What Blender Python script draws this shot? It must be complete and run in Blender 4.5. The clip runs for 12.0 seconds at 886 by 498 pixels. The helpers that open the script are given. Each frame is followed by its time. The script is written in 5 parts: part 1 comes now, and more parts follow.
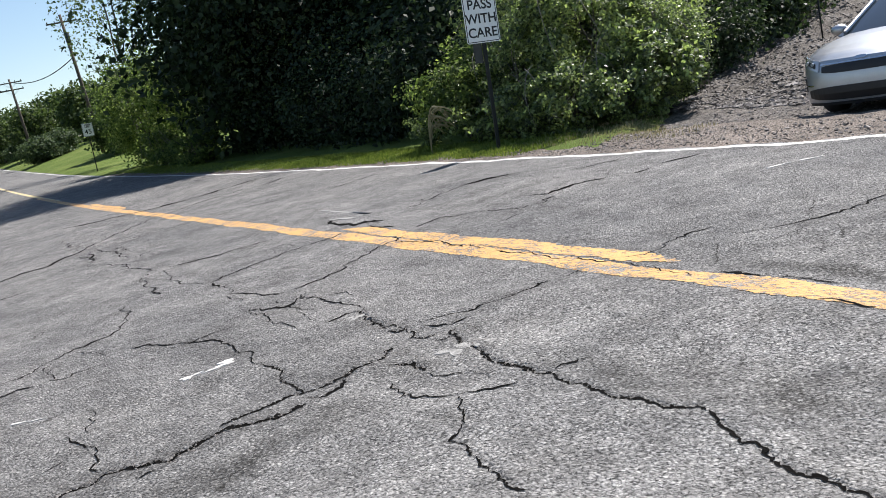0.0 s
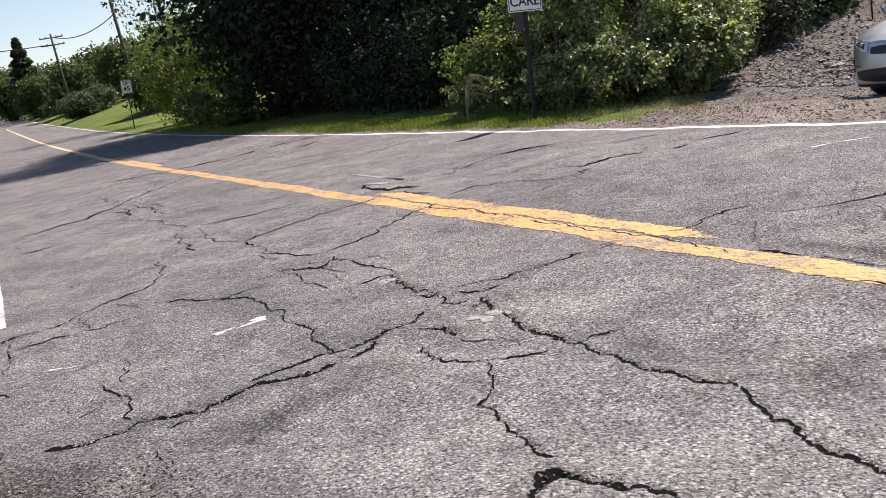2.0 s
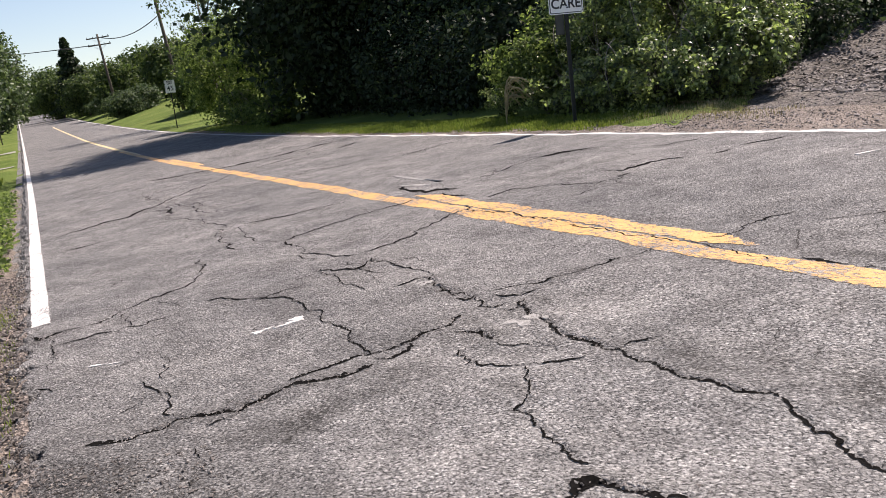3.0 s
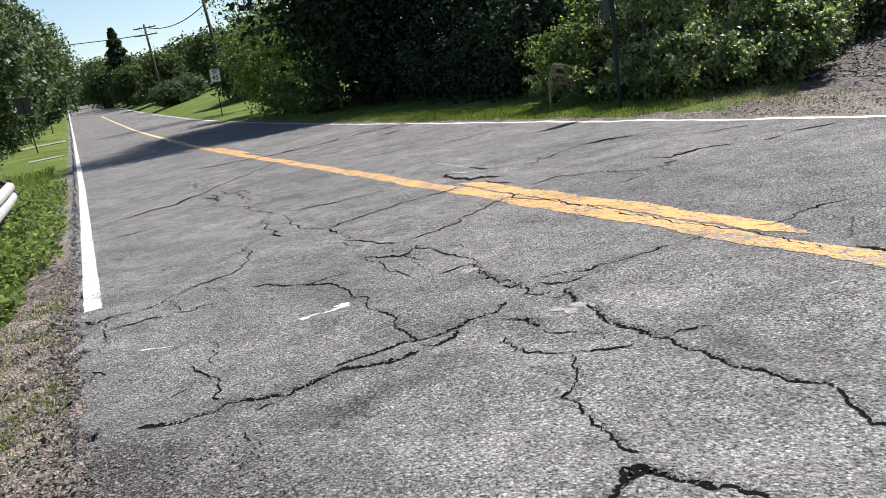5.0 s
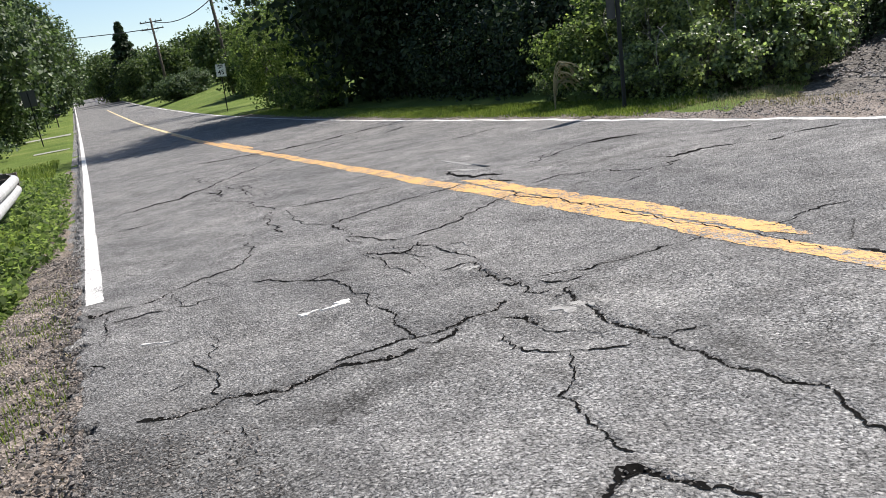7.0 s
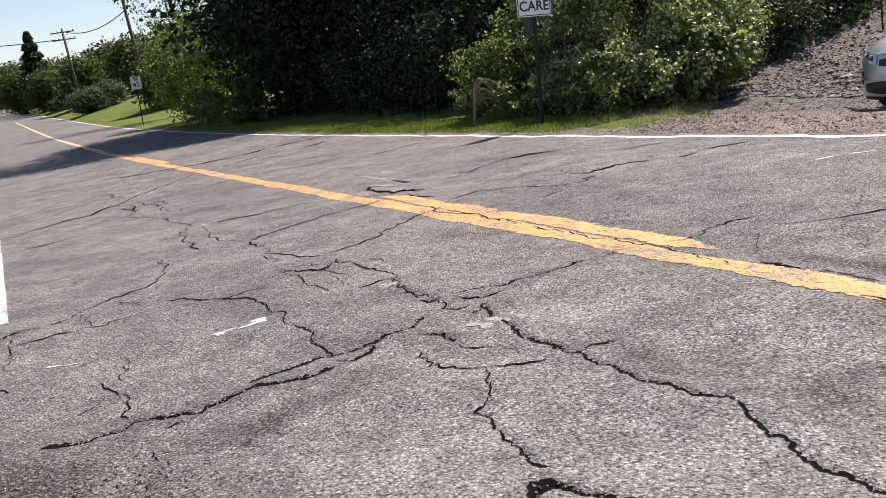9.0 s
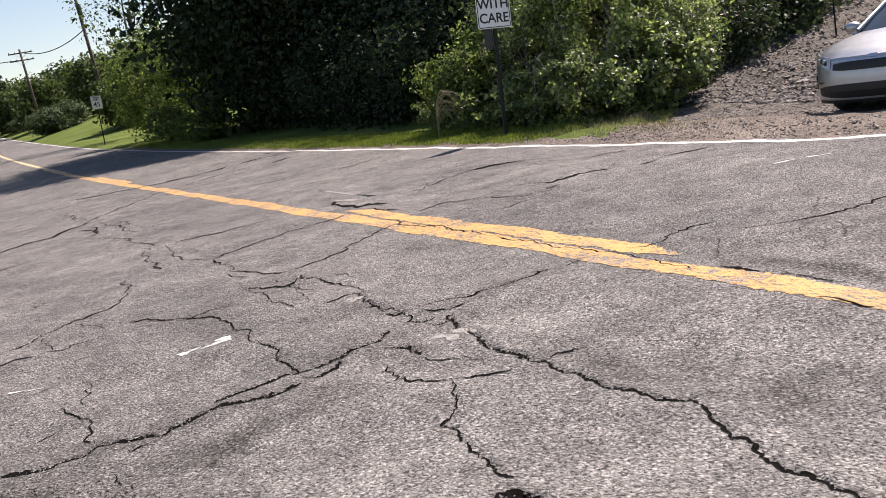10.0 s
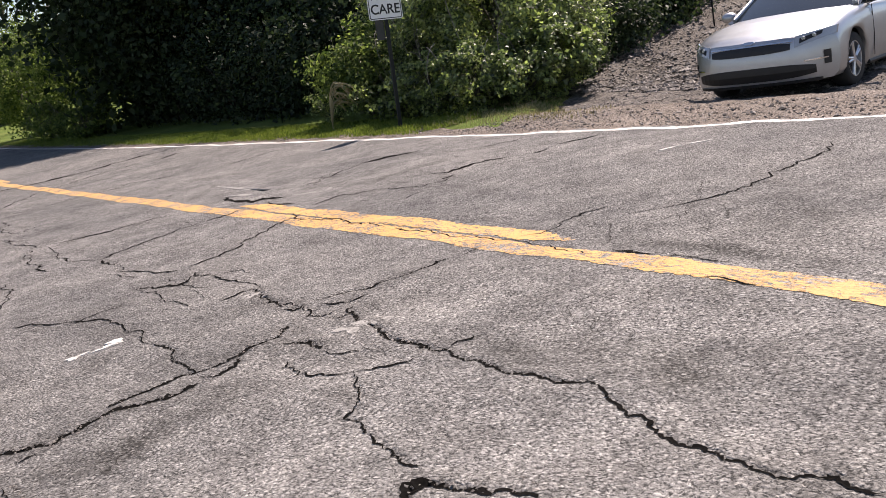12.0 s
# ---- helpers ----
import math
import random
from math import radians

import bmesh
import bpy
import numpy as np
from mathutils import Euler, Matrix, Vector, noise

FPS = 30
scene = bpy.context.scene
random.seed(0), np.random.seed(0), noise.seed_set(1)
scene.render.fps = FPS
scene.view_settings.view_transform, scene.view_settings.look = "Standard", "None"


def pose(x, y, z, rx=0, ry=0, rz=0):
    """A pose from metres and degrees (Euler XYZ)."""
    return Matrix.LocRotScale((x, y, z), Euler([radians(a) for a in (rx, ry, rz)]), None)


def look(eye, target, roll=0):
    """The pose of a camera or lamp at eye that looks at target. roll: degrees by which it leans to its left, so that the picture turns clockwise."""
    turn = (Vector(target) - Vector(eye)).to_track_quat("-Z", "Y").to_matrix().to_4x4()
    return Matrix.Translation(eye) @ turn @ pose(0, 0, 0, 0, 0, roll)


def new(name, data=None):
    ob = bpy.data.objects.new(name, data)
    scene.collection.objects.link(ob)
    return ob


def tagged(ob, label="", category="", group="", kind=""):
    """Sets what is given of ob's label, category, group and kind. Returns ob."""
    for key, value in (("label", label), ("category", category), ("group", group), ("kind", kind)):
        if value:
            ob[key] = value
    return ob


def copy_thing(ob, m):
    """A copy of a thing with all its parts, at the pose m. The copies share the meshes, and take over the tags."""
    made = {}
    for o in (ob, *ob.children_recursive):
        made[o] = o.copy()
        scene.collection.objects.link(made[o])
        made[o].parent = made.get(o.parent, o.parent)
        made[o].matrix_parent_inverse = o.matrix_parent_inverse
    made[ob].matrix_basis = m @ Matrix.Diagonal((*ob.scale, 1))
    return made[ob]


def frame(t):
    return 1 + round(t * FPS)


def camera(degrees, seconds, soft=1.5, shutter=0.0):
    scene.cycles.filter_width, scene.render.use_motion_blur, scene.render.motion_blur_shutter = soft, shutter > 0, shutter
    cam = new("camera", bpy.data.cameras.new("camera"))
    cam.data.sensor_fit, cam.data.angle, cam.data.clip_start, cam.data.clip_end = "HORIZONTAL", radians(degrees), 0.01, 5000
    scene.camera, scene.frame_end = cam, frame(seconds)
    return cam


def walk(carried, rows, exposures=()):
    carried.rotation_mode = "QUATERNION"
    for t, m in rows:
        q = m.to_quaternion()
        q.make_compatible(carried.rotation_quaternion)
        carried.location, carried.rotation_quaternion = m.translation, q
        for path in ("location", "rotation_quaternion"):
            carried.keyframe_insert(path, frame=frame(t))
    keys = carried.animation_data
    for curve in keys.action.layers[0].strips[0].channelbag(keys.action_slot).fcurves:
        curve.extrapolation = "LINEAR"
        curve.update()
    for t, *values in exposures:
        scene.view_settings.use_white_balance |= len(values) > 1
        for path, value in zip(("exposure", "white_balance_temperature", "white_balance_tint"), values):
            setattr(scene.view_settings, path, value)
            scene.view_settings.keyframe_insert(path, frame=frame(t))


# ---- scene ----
cam = camera(53.0, 12.0, soft=0.6)
PATH = [
    (0.0, pose(0.036, -0.032, 1.417, 78.993, 12.436, -30.451)),
    (0.5, pose(0.038, -0.020, 1.411, 78.366, 11.681, -31.521)),
    (1.0, pose(0.035, -0.021, 1.403, 77.806, 11.278, -31.165)),
    (1.5, pose(0.022, -0.016, 1.402, 77.575, 11.022, -29.773)),
    (2.0, pose(0.011, -0.017, 1.398, 77.549, 10.539, -28.038)),
    (2.5, pose(0.007, -0.018, 1.407, 77.759, 10.235, -26.659)),
    (3.0, pose(0.009, -0.014, 1.406, 78.109, 10.219, -25.495)),
    (5.0, pose(-0.012, 0.002, 1.403, 77.836, 10.619, -22.787)),
    (5.5, pose(-0.013, 0.003, 1.396, 77.809, 10.254, -22.395)),
    (6.0, pose(-0.006, 0.000, 1.404, 77.735, 10.127, -22.190)),
    (6.5, pose(0.000, 0.000, 1.400, 77.752, 10.168, -22.124)),
    (7.0, pose(0.007, -0.012, 1.404, 77.702, 10.114, -22.402)),
    (7.2, pose(0.023, -0.018, 1.404, 77.740, 9.449, -25.677)),
    (9.0, pose(0.036, -0.027, 1.413, 77.784, 9.420, -27.416)),
    (9.5, pose(0.048, -0.033, 1.411, 78.095, 10.086, -28.543)),
    (10.0, pose(0.061, -0.039, 1.409, 78.178, 10.541, -29.744)),
    (10.5, pose(0.083, -0.045, 1.404, 77.460, 10.525, -33.365)),
    (11.0, pose(0.091, -0.041, 1.392, 76.816, 10.800, -36.531)),
    (11.5, pose(0.082, -0.057, 1.405, 76.435, 10.772, -37.559)),
    (12.0, pose(0.063, -0.036, 1.403, 76.384, 10.779, -36.639)),
]
walk(cam, PATH, exposures=[(0.0, 1.09, 6450, 11), (0.5, 1.09, 6880, 18), (3.2, 1.09, 7000, 20), (4.6, 1.09, 6550, 11),
                           (7.0, 1.09, 6550, 11), (8.8, 1.09, 7000, 19), (11.0, 1.09, 7250, 21), (12.0, 1.09, 7250, 21)])

# ---- world and sun ----
SUN = Vector((0.92, 0.24, 1.22)).normalized()
world = bpy.data.worlds.new("sky")
scene.world = world
world.use_nodes = True
nt = world.node_tree
nt.nodes.clear()
sky = nt.nodes.new("ShaderNodeTexSky")
sky.sky_type = "NISHITA"
sky.sun_disc = False
sky.sun_elevation = math.asin(SUN.z)
sky.sun_rotation = math.atan2(SUN.x, SUN.y)
sky.air_density, sky.dust_density, sky.ozone_density = 1.0, 0.2, 1.6
bg = nt.nodes.new("ShaderNodeBackground")
bg.inputs["Strength"].default_value = 0.07
out = nt.nodes.new("ShaderNodeOutputWorld")
nt.links.new(sky.outputs[0], bg.inputs[0])
nt.links.new(bg.outputs[0], out.inputs[0])
sun = new("sun", bpy.data.lights.new("sun", "SUN"))
sun.data.energy, sun.data.angle, sun.data.color = 4.2, radians(0.53), (1.0, 0.955, 0.905)
sun.matrix_world = look(SUN * 60, (0, 0, 0))


# ---- materials ----
def mat(name):
    m = bpy.data.materials.new(name)
    m.use_nodes = True
    t = m.node_tree
    return m, t, t.nodes["Principled BSDF"], t.nodes["Material Output"]


def node(t, kind, **values):
    n = t.nodes.new(kind)
    for key, value in values.items():
        n.inputs[key].default_value = value
    return n


def noise_at(t, coords, scale, detail=4.0, rough=0.55):
    n = node(t, "ShaderNodeTexNoise", Scale=scale, Detail=detail, Roughness=rough)
    t.links.new(coords, n.inputs["Vector"])
    return n.outputs["Fac"]


def ramp(t, fac, stops):
    n = t.nodes.new("ShaderNodeValToRGB")
    e = n.color_ramp.elements
    while len(e) < len(stops):
        e.new(0.5)
    for el, (p, c) in zip(e, stops):
        el.position = p
        el.color = (*c, 1) if len(c) == 3 else (c[0], c[0], c[0], 1)
    t.links.new(fac, n.inputs[0])
    return n.outputs[0]


def mix(t, fac, a, b, kind="MIX"):
    n = t.nodes.new("ShaderNodeMix")
    n.data_type, n.blend_type = "RGBA", kind
    for socket, v in ((n.inputs[0], fac), (n.inputs[6], a), (n.inputs[7], b)):
        if isinstance(v, (int, float)):
            socket.default_value = v
        elif isinstance(v, tuple):
            socket.default_value = (*v, 1)
        else:
            t.links.new(v, socket)
    return n.outputs[2]


def bump(t, bsdf, height, distance, strength=1.0):
    n = node(t, "ShaderNodeBump", Strength=strength, Distance=distance)
    t.links.new(height, n.inputs["Height"])
    t.links.new(n.outputs[0], bsdf.inputs["Normal"])


def position(t):
    return t.nodes.new("ShaderNodeNewGeometry").outputs["Position"]


def plain(name, color, rough=0.6, metal=0.0, vary=0.12, scale=8.0, grain=0.0):
    """A surface of one colour with soft stains and, where asked, a fine grain."""
    m, t, b, _ = mat(name)
    p = t.nodes.new("ShaderNodeTexCoord").outputs["Object"]
    n = noise_at(t, p, scale, 6)
    dark, light = tuple(c * (1 - vary) for c in color), tuple(min(1, c * (1 + vary)) for c in color)
    t.links.new(ramp(t, n, [(0.3, dark), (0.7, light)]), b.inputs["Base Color"])
    b.inputs["Roughness"].default_value, b.inputs["Metallic"].default_value = rough, metal
    if grain:
        bump(t, b, noise_at(t, p, 120, 3), grain)
    return m


def asphalt_colour(t, p):
    """Worn asphalt: chips of stone standing out of a dark binder, with wide stains and polished tracks."""
    warp = node(t, "ShaderNodeTexNoise", Scale=30.0, Detail=2.0)
    t.links.new(p, warp.inputs["Vector"])
    q = t.nodes.new("ShaderNodeVectorMath")
    q.operation = "MULTIPLY_ADD"
    q.inputs[1].default_value = (0.022, 0.022, 0.022)
    t.links.new(warp.outputs["Color"], q.inputs[0])
    t.links.new(p, q.inputs[2])
    vor = node(t, "ShaderNodeTexVoronoi", Scale=58.0)
    t.links.new(q.outputs[0], vor.inputs["Vector"])
    sep = t.nodes.new("ShaderNodeSeparateColor")
    t.links.new(vor.outputs["Color"], sep.inputs[0])
    stones = ramp(t, sep.outputs[0], [(0.0, (0.12, 0.118, 0.116)), (0.4, (0.20, 0.197, 0.193)), (0.85, (0.27, 0.265, 0.258)), (1.0, (0.34, 0.333, 0.32))])
    pits = ramp(t, vor.outputs["Distance"], [(0.25, (1.2, 1.2, 1.2)), (0.65, (0.3, 0.295, 0.29))])
    c = mix(t, 0.5, stones, pits, "MULTIPLY")
    fine = noise_at(t, q.outputs[0], 64, 4, 0.66)
    c = mix(t, 0.92, c, ramp(t, fine, [(0.40, (0.06, 0.06, 0.06)), (0.47, (0.92, 0.92, 0.92)), (0.64, (1.27, 1.27, 1.26))]), "MULTIPLY")
    c = mix(t, 0.12, c, (0.20, 0.197, 0.192))
    wide = noise_at(t, p, 0.55, 5, 0.6)
    c = mix(t, 0.8, c, ramp(t, wide, [(0.3, (0.62, 0.62, 0.63)), (0.7, (1.22, 1.20, 1.17))]), "MULTIPLY")
    blot = noise_at(t, p, 2.6, 7, 0.7)
    c = mix(t, 0.8, c, ramp(t, blot, [(0.30, (0.58, 0.57, 0.56)), (0.5, (1.0, 1.0, 1.0)), (0.70, (1.45, 1.45, 1.43))]), "MULTIPLY")
    far = t.nodes.new("ShaderNodeVectorMath")
    far.operation = "DISTANCE"
    far.inputs[1].default_value = (1.9, 2.6, 0.0)
    t.links.new(p, far.inputs[0])
    worn = t.nodes.new("ShaderNodeMath")
    worn.operation = "MULTIPLY_ADD"
    worn.inputs[1].default_value, worn.inputs[2].default_value = 1.6, -0.55
    t.links.new(noise_at(t, p, 1.7, 5, 0.6), worn.inputs[0])
    edge = t.nodes.new("ShaderNodeMath")
    edge.operation = "MULTIPLY_ADD"
    edge.inputs[1].default_value = 0.42
    t.links.new(far.outputs["Value"], edge.inputs[0])
    t.links.new(worn.outputs[0], edge.inputs[2])
    c = mix(t, 1.0, c, ramp(t, edge.outputs[0], [(0.45, (1.36, 1.36, 1.35)), (1.0, (1.0, 1.0, 1.0))]), "MULTIPLY")
    h = mix(t, 0.65, pits, fine)
    return c, h


def hairlines(t, p, scale, thin, low, seed):
    """A net of hairline cracks, open only in some areas."""
    warp = node(t, "ShaderNodeTexNoise", Scale=3.0 * scale, Detail=4.0, Roughness=0.65)
    t.links.new(p, warp.inputs["Vector"])
    q = t.nodes.new("ShaderNodeVectorMath")
    q.operation = "MULTIPLY_ADD"
    q.inputs[1].default_value = (0.35 / scale, 0.35 / scale, 0)
    t.links.new(warp.outputs["Color"], q.inputs[0])
    t.links.new(p, q.inputs[2])
    v = node(t, "ShaderNodeTexVoronoi", Scale=scale)
    v.feature = "DISTANCE_TO_EDGE"
    t.links.new(q.outputs[0], v.inputs["Vector"])
    line = ramp(t, v.outputs["Distance"], [(thin * 0.4, (1,)), (thin, (0,))])
    shift = node(t, "ShaderNodeMapping", Location=(seed, seed * 2, 0))
    t.links.new(p, shift.inputs["Vector"])
    area = ramp(t, noise_at(t, shift.outputs[0], 0.8, 4, 0.6), [(low, (0,)), (low + 0.08, (1,))])
    return mix(t, 1.0, line, area, "MULTIPLY")


def asphalt():
    m, t, b, _ = mat("asphalt")
    p = position(t)
    c, h = asphalt_colour(t, p)
    dirt = mix(t, noise_at(t, p, 160, 2), (0.010, 0.009, 0.008), (0.032, 0.029, 0.025))
    for net in (hairlines(t, p, 2.4, 0.0075, 0.53, 4.0), hairlines(t, p, 4.2, 0.012, 0.56, 9.0)):
        c = mix(t, net, c, dirt)
    at = t.nodes.new("ShaderNodeAttribute")
    at.attribute_name = "grit"
    loose = t.nodes.new("ShaderNodeMath")
    loose.operation = "MULTIPLY"
    loose.use_clamp = True
    t.links.new(at.outputs["Fac"], loose.inputs[0])
    t.links.new(ramp(t, noise_at(t, p, 55, 4, 0.7), [(0.42, (0.15,)), (0.58, (1.0,))]), loose.inputs[1])
    c = mix(t, loose.outputs[0], c, dirt)
    t.links.new(c, b.inputs["Base Color"])
    b.inputs["Roughness"].default_value = 0.9
    b.inputs["Specular IOR Level"].default_value = 0.22
    bump(t, b, h, 0.016, 1.0)
    return m


def paint(name, color, wear):
    """Road paint worn down to the asphalt in flakes."""
    m, t, b, _ = mat(name)
    p = position(t)
    under, h = asphalt_colour(t, p)
    stretch = node(t, "ShaderNodeMapping", Scale=(1.0, 0.35, 1.0))
    t.links.new(p, stretch.inputs["Vector"])
    flakes = mix(t, 0.28, noise_at(t, stretch.outputs[0], 46, 6, 0.8), noise_at(t, p, 3.0, 4))
    keep = ramp(t, flakes, [(wear, (0,)), (wear + 0.05, (1,))])
    tone = ramp(t, noise_at(t, p, 60, 3), [(0.3, tuple(c * 0.8 for c in color)), (0.7, color)])
    c = mix(t, keep, under, tone)
    at = t.nodes.new("ShaderNodeAttribute")
    at.attribute_name = "grit"
    c = mix(t, at.outputs["Fac"], c, (0.03, 0.026, 0.02))
    t.links.new(c, b.inputs["Base Color"])
    b.inputs["Roughness"].default_value = 0.7
    bump(t, b, mix(t, 0.5, h, keep), 0.004, 0.8)
    return m


def leaf_mat(name, dark, light, rough=0.55, glow=0.35, gloss=0.2):
    """Leaves: each its own green, thin enough to let some light through."""
    m, t, b, o = mat(name)
    island = t.nodes.new("ShaderNodeNewGeometry").outputs["Random Per Island"]
    c = ramp(t, island, [(0.0, dark), (0.6, tuple((a + d) / 2 for a, d in zip(dark, light))), (1.0, light)])
    c = mix(t, 0.6, c, ramp(t, noise_at(t, position(t), 0.8, 3), [(0.3, (0.65, 0.7, 0.7)), (0.7, (1.25, 1.2, 1.0))]), "MULTIPLY")
    t.links.new(c, b.inputs["Base Color"])
    b.inputs["Roughness"].default_value, b.inputs["Specular IOR Level"].default_value = rough, gloss
    tr = t.nodes.new("ShaderNodeBsdfTranslucent")
    t.links.new(mix(t, 1.0, c, (1.12, 1.22, 0.82), "MULTIPLY"), tr.inputs["Color"])
    mx = node(t, "ShaderNodeMixShader", Fac=glow)
    t.links.new(b.outputs[0], mx.inputs[1])
    t.links.new(tr.outputs[0], mx.inputs[2])
    t.links.new(mx.outputs[0], o.inputs["Surface"])
    return m


def bark(name, a, b2):
    m, t, b, _ = mat(name)
    p = t.nodes.new("ShaderNodeTexCoord").outputs["Object"]
    st = node(t, "ShaderNodeMapping", Scale=(1.0, 1.0, 0.15))
    t.links.new(p, st.inputs["Vector"])
    n = noise_at(t, st.outputs[0], 22, 6, 0.7)
    t.links.new(ramp(t, n, [(0.3, a), (0.7, b2)]), b.inputs["Base Color"])
    b.inputs["Roughness"].default_value = 0.9
    bump(t, b, n, 0.03)
    return m


def ground_mat():
    """Mown grass, drier and paler in patches, with soil showing through."""
    m, t, b, _ = mat("grass_ground")
    p = position(t)
    n = noise_at(t, p, 0.35, 6, 0.6)
    f = noise_at(t, p, 18, 5, 0.7)
    c = ramp(t, n, [(0.3, (0.075, 0.115, 0.027)), (0.55, (0.115, 0.155, 0.040)), (0.75, (0.175, 0.195, 0.068))])
    c = mix(t, 0.7, c, ramp(t, f, [(0.3, (0.6, 0.6, 0.55)), (0.7, (1.3, 1.3, 1.2))]), "MULTIPLY")
    t.links.new(c, b.inputs["Base Color"])
    b.inputs["Roughness"].default_value, b.inputs["Specular IOR Level"].default_value = 0.95, 0.08
    bump(t, b, f, 0.05)
    return m


def gravel_mat(name, tint=(1.0, 1.0, 1.0), scale=38.0):
    m, t, b, _ = mat(name)
    p = position(t)
    vor = node(t, "ShaderNodeTexVoronoi", Scale=scale)
    t.links.new(p, vor.inputs["Vector"])
    sep = t.nodes.new("ShaderNodeSeparateColor")
    t.links.new(vor.outputs["Color"], sep.inputs[0])
    c = ramp(t, sep.outputs[0], [(0.0, (0.07, 0.062, 0.055)), (0.5, (0.18, 0.165, 0.15)), (1.0, (0.36, 0.34, 0.32))])
    c = mix(t, 1.0, c, tint, "MULTIPLY")
    wide = noise_at(t, p, 0.9, 6, 0.65)
    c = mix(t, 0.8, c, ramp(t, wide, [(0.3, (0.55, 0.52, 0.48)), (0.7, (1.3, 1.28, 1.25))]), "MULTIPLY")
    t.links.new(c, b.inputs["Base Color"])
    b.inputs["Roughness"].default_value = 0.92
    bump(t, b, mix(t, 0.3, vor.outputs["Distance"], noise_at(t, p, 120, 3)), 0.02)
    return m


def stone_mat(name, a, b2):
    m, t, b, _ = mat(name)
    g = t.nodes.new("ShaderNodeNewGeometry")
    c = ramp(t, g.outputs["Random Per Island"], [(0.0, a), (1.0, b2)])
    c = mix(t, 0.5, c, ramp(t, noise_at(t, g.outputs["Position"], 60, 3), [(0.3, (0.6, 0.6, 0.6)), (0.7, (1.3, 1.3, 1.3))]), "MULTIPLY")
    t.links.new(c, b.inputs["Base Color"])
    b.inputs["Roughness"].default_value = 0.9
    return m


ASPHALT = asphalt()
YELLOW = paint("yellow_paint", (0.60, 0.34, 0.105), 0.45)
FADED = paint("faded_yellow_paint", (0.62, 0.50, 0.26), 0.42)
WHITE = paint("white_paint", (0.66, 0.64, 0.60), 0.42)
GRASS = ground_mat()
GRAVEL = gravel_mat("gravel", (0.80, 0.72, 0.66), 60.0)
LANE = gravel_mat("lane_gravel", (0.40, 0.375, 0.355), 22.0)
STONE = stone_mat("loose_stone", (0.06, 0.053, 0.047), (0.30, 0.272, 0.25))
PEBBLE = stone_mat("brown_pebble", (0.035, 0.030, 0.026), (0.22, 0.195, 0.175))
CLOD = stone_mat("dark_clod", (0.03, 0.025, 0.02), (0.10, 0.085, 0.07))
# crack grit, near-black so its colour holds the shade of the deep gaps
GRIT_SHADE = plain("crack_grit_shade", (0.006, 0.0055, 0.005), 1.0, vary=0.5, scale=40)
GRIT_SHADE.node_tree.nodes["Principled BSDF"].inputs["Specular IOR Level"].default_value = 0.05
# leaf green darkened to carry the deep shade inside the wood
LEAF_DARK = leaf_mat("wood_shade_leaf", (0.010, 0.020, 0.010), (0.060, 0.088, 0.045), rough=0.5, gloss=0.2)
LEAF_FAR = leaf_mat("distant_leaf", (0.030, 0.052, 0.018), (0.13, 0.175, 0.06))
LEAF_MID = leaf_mat("green_leaf", (0.022, 0.042, 0.018), (0.37, 0.45, 0.19), rough=0.42, glow=0.55, gloss=0.8)
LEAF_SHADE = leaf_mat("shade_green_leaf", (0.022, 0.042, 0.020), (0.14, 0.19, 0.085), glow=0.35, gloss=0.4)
LEAF_LIGHT = leaf_mat("young_leaf", (0.05, 0.085, 0.028), (0.25, 0.31, 0.11), glow=0.6)
LEAF_GREY = leaf_mat("grey_green_leaf", (0.035, 0.06, 0.03), (0.12, 0.16, 0.085))
BLADE = leaf_mat("grass_blade", (0.09, 0.14, 0.02), (0.26, 0.30, 0.08), 0.6)
STRAW = leaf_mat("dry_stalk", (0.22, 0.19, 0.11), (0.42, 0.37, 0.24), 0.7, 0.2)
BARK = bark("bark", (0.03, 0.026, 0.02), (0.12, 0.105, 0.085))
POLE = bark("pole_timber", (0.05, 0.038, 0.028), (0.13, 0.105, 0.08))
STEEL = plain("galvanised_steel", (0.62, 0.63, 0.64), 0.45, 0.6, 0.15)
RAIL = plain("weathered_white_steel", (0.42, 0.42, 0.41), 0.5, 0.15, 0.18, 5)
DARKPOST = plain("dark_green_steel", (0.010, 0.012, 0.011), 0.7, 0.2)
SIGNWHITE = plain("sign_face", (0.80, 0.80, 0.79), 0.4, vary=0.05)
SIGNBLACK = plain("sign_black", (0.012, 0.012, 0.013), 0.45, vary=0.05)
SIGNBACK = plain("sign_back", (0.05, 0.052, 0.05), 0.5, 0.5, 0.2)
WIRE = plain("wire", (0.02, 0.02, 0.02), 0.6)
CONCRETE = plain("pale_concrete", (0.24, 0.24, 0.19), 0.9, vary=0.15, scale=3, grain=0.003)
DUST = plain("pale_dust", (0.27, 0.262, 0.245), 0.95, vary=0.35, scale=30, grain=0.006)
TWIG = bark("grey_twig", (0.10, 0.09, 0.08), (0.28, 0.26, 0.23))
PATCH = plain("filler_patch", (0.52, 0.50, 0.47), 0.85, vary=0.15, scale=14, grain=0.004)


# ---- building helpers ----
def part(name, bm, material, parent=None, label=""):
    me = bpy.data.meshes.new(name)
    if isinstance(bm, bmesh.types.BMesh):
        bm.to_mesh(me)
        bm.free()
    else:
        verts, faces = bm
        me.from_pydata(verts, [], faces)
    me.materials.append(material)
    ob = new(name, me)
    ob.parent = parent
    if label:
        ob["label"] = label
    return ob


def thing(name, label, category, group="", kind="", at=None):
    ob = new(name)
    ob.empty_display_size = 0.2
    if at is not None:
        ob.matrix_world = at
    return tagged(ob, label, category, group, kind)


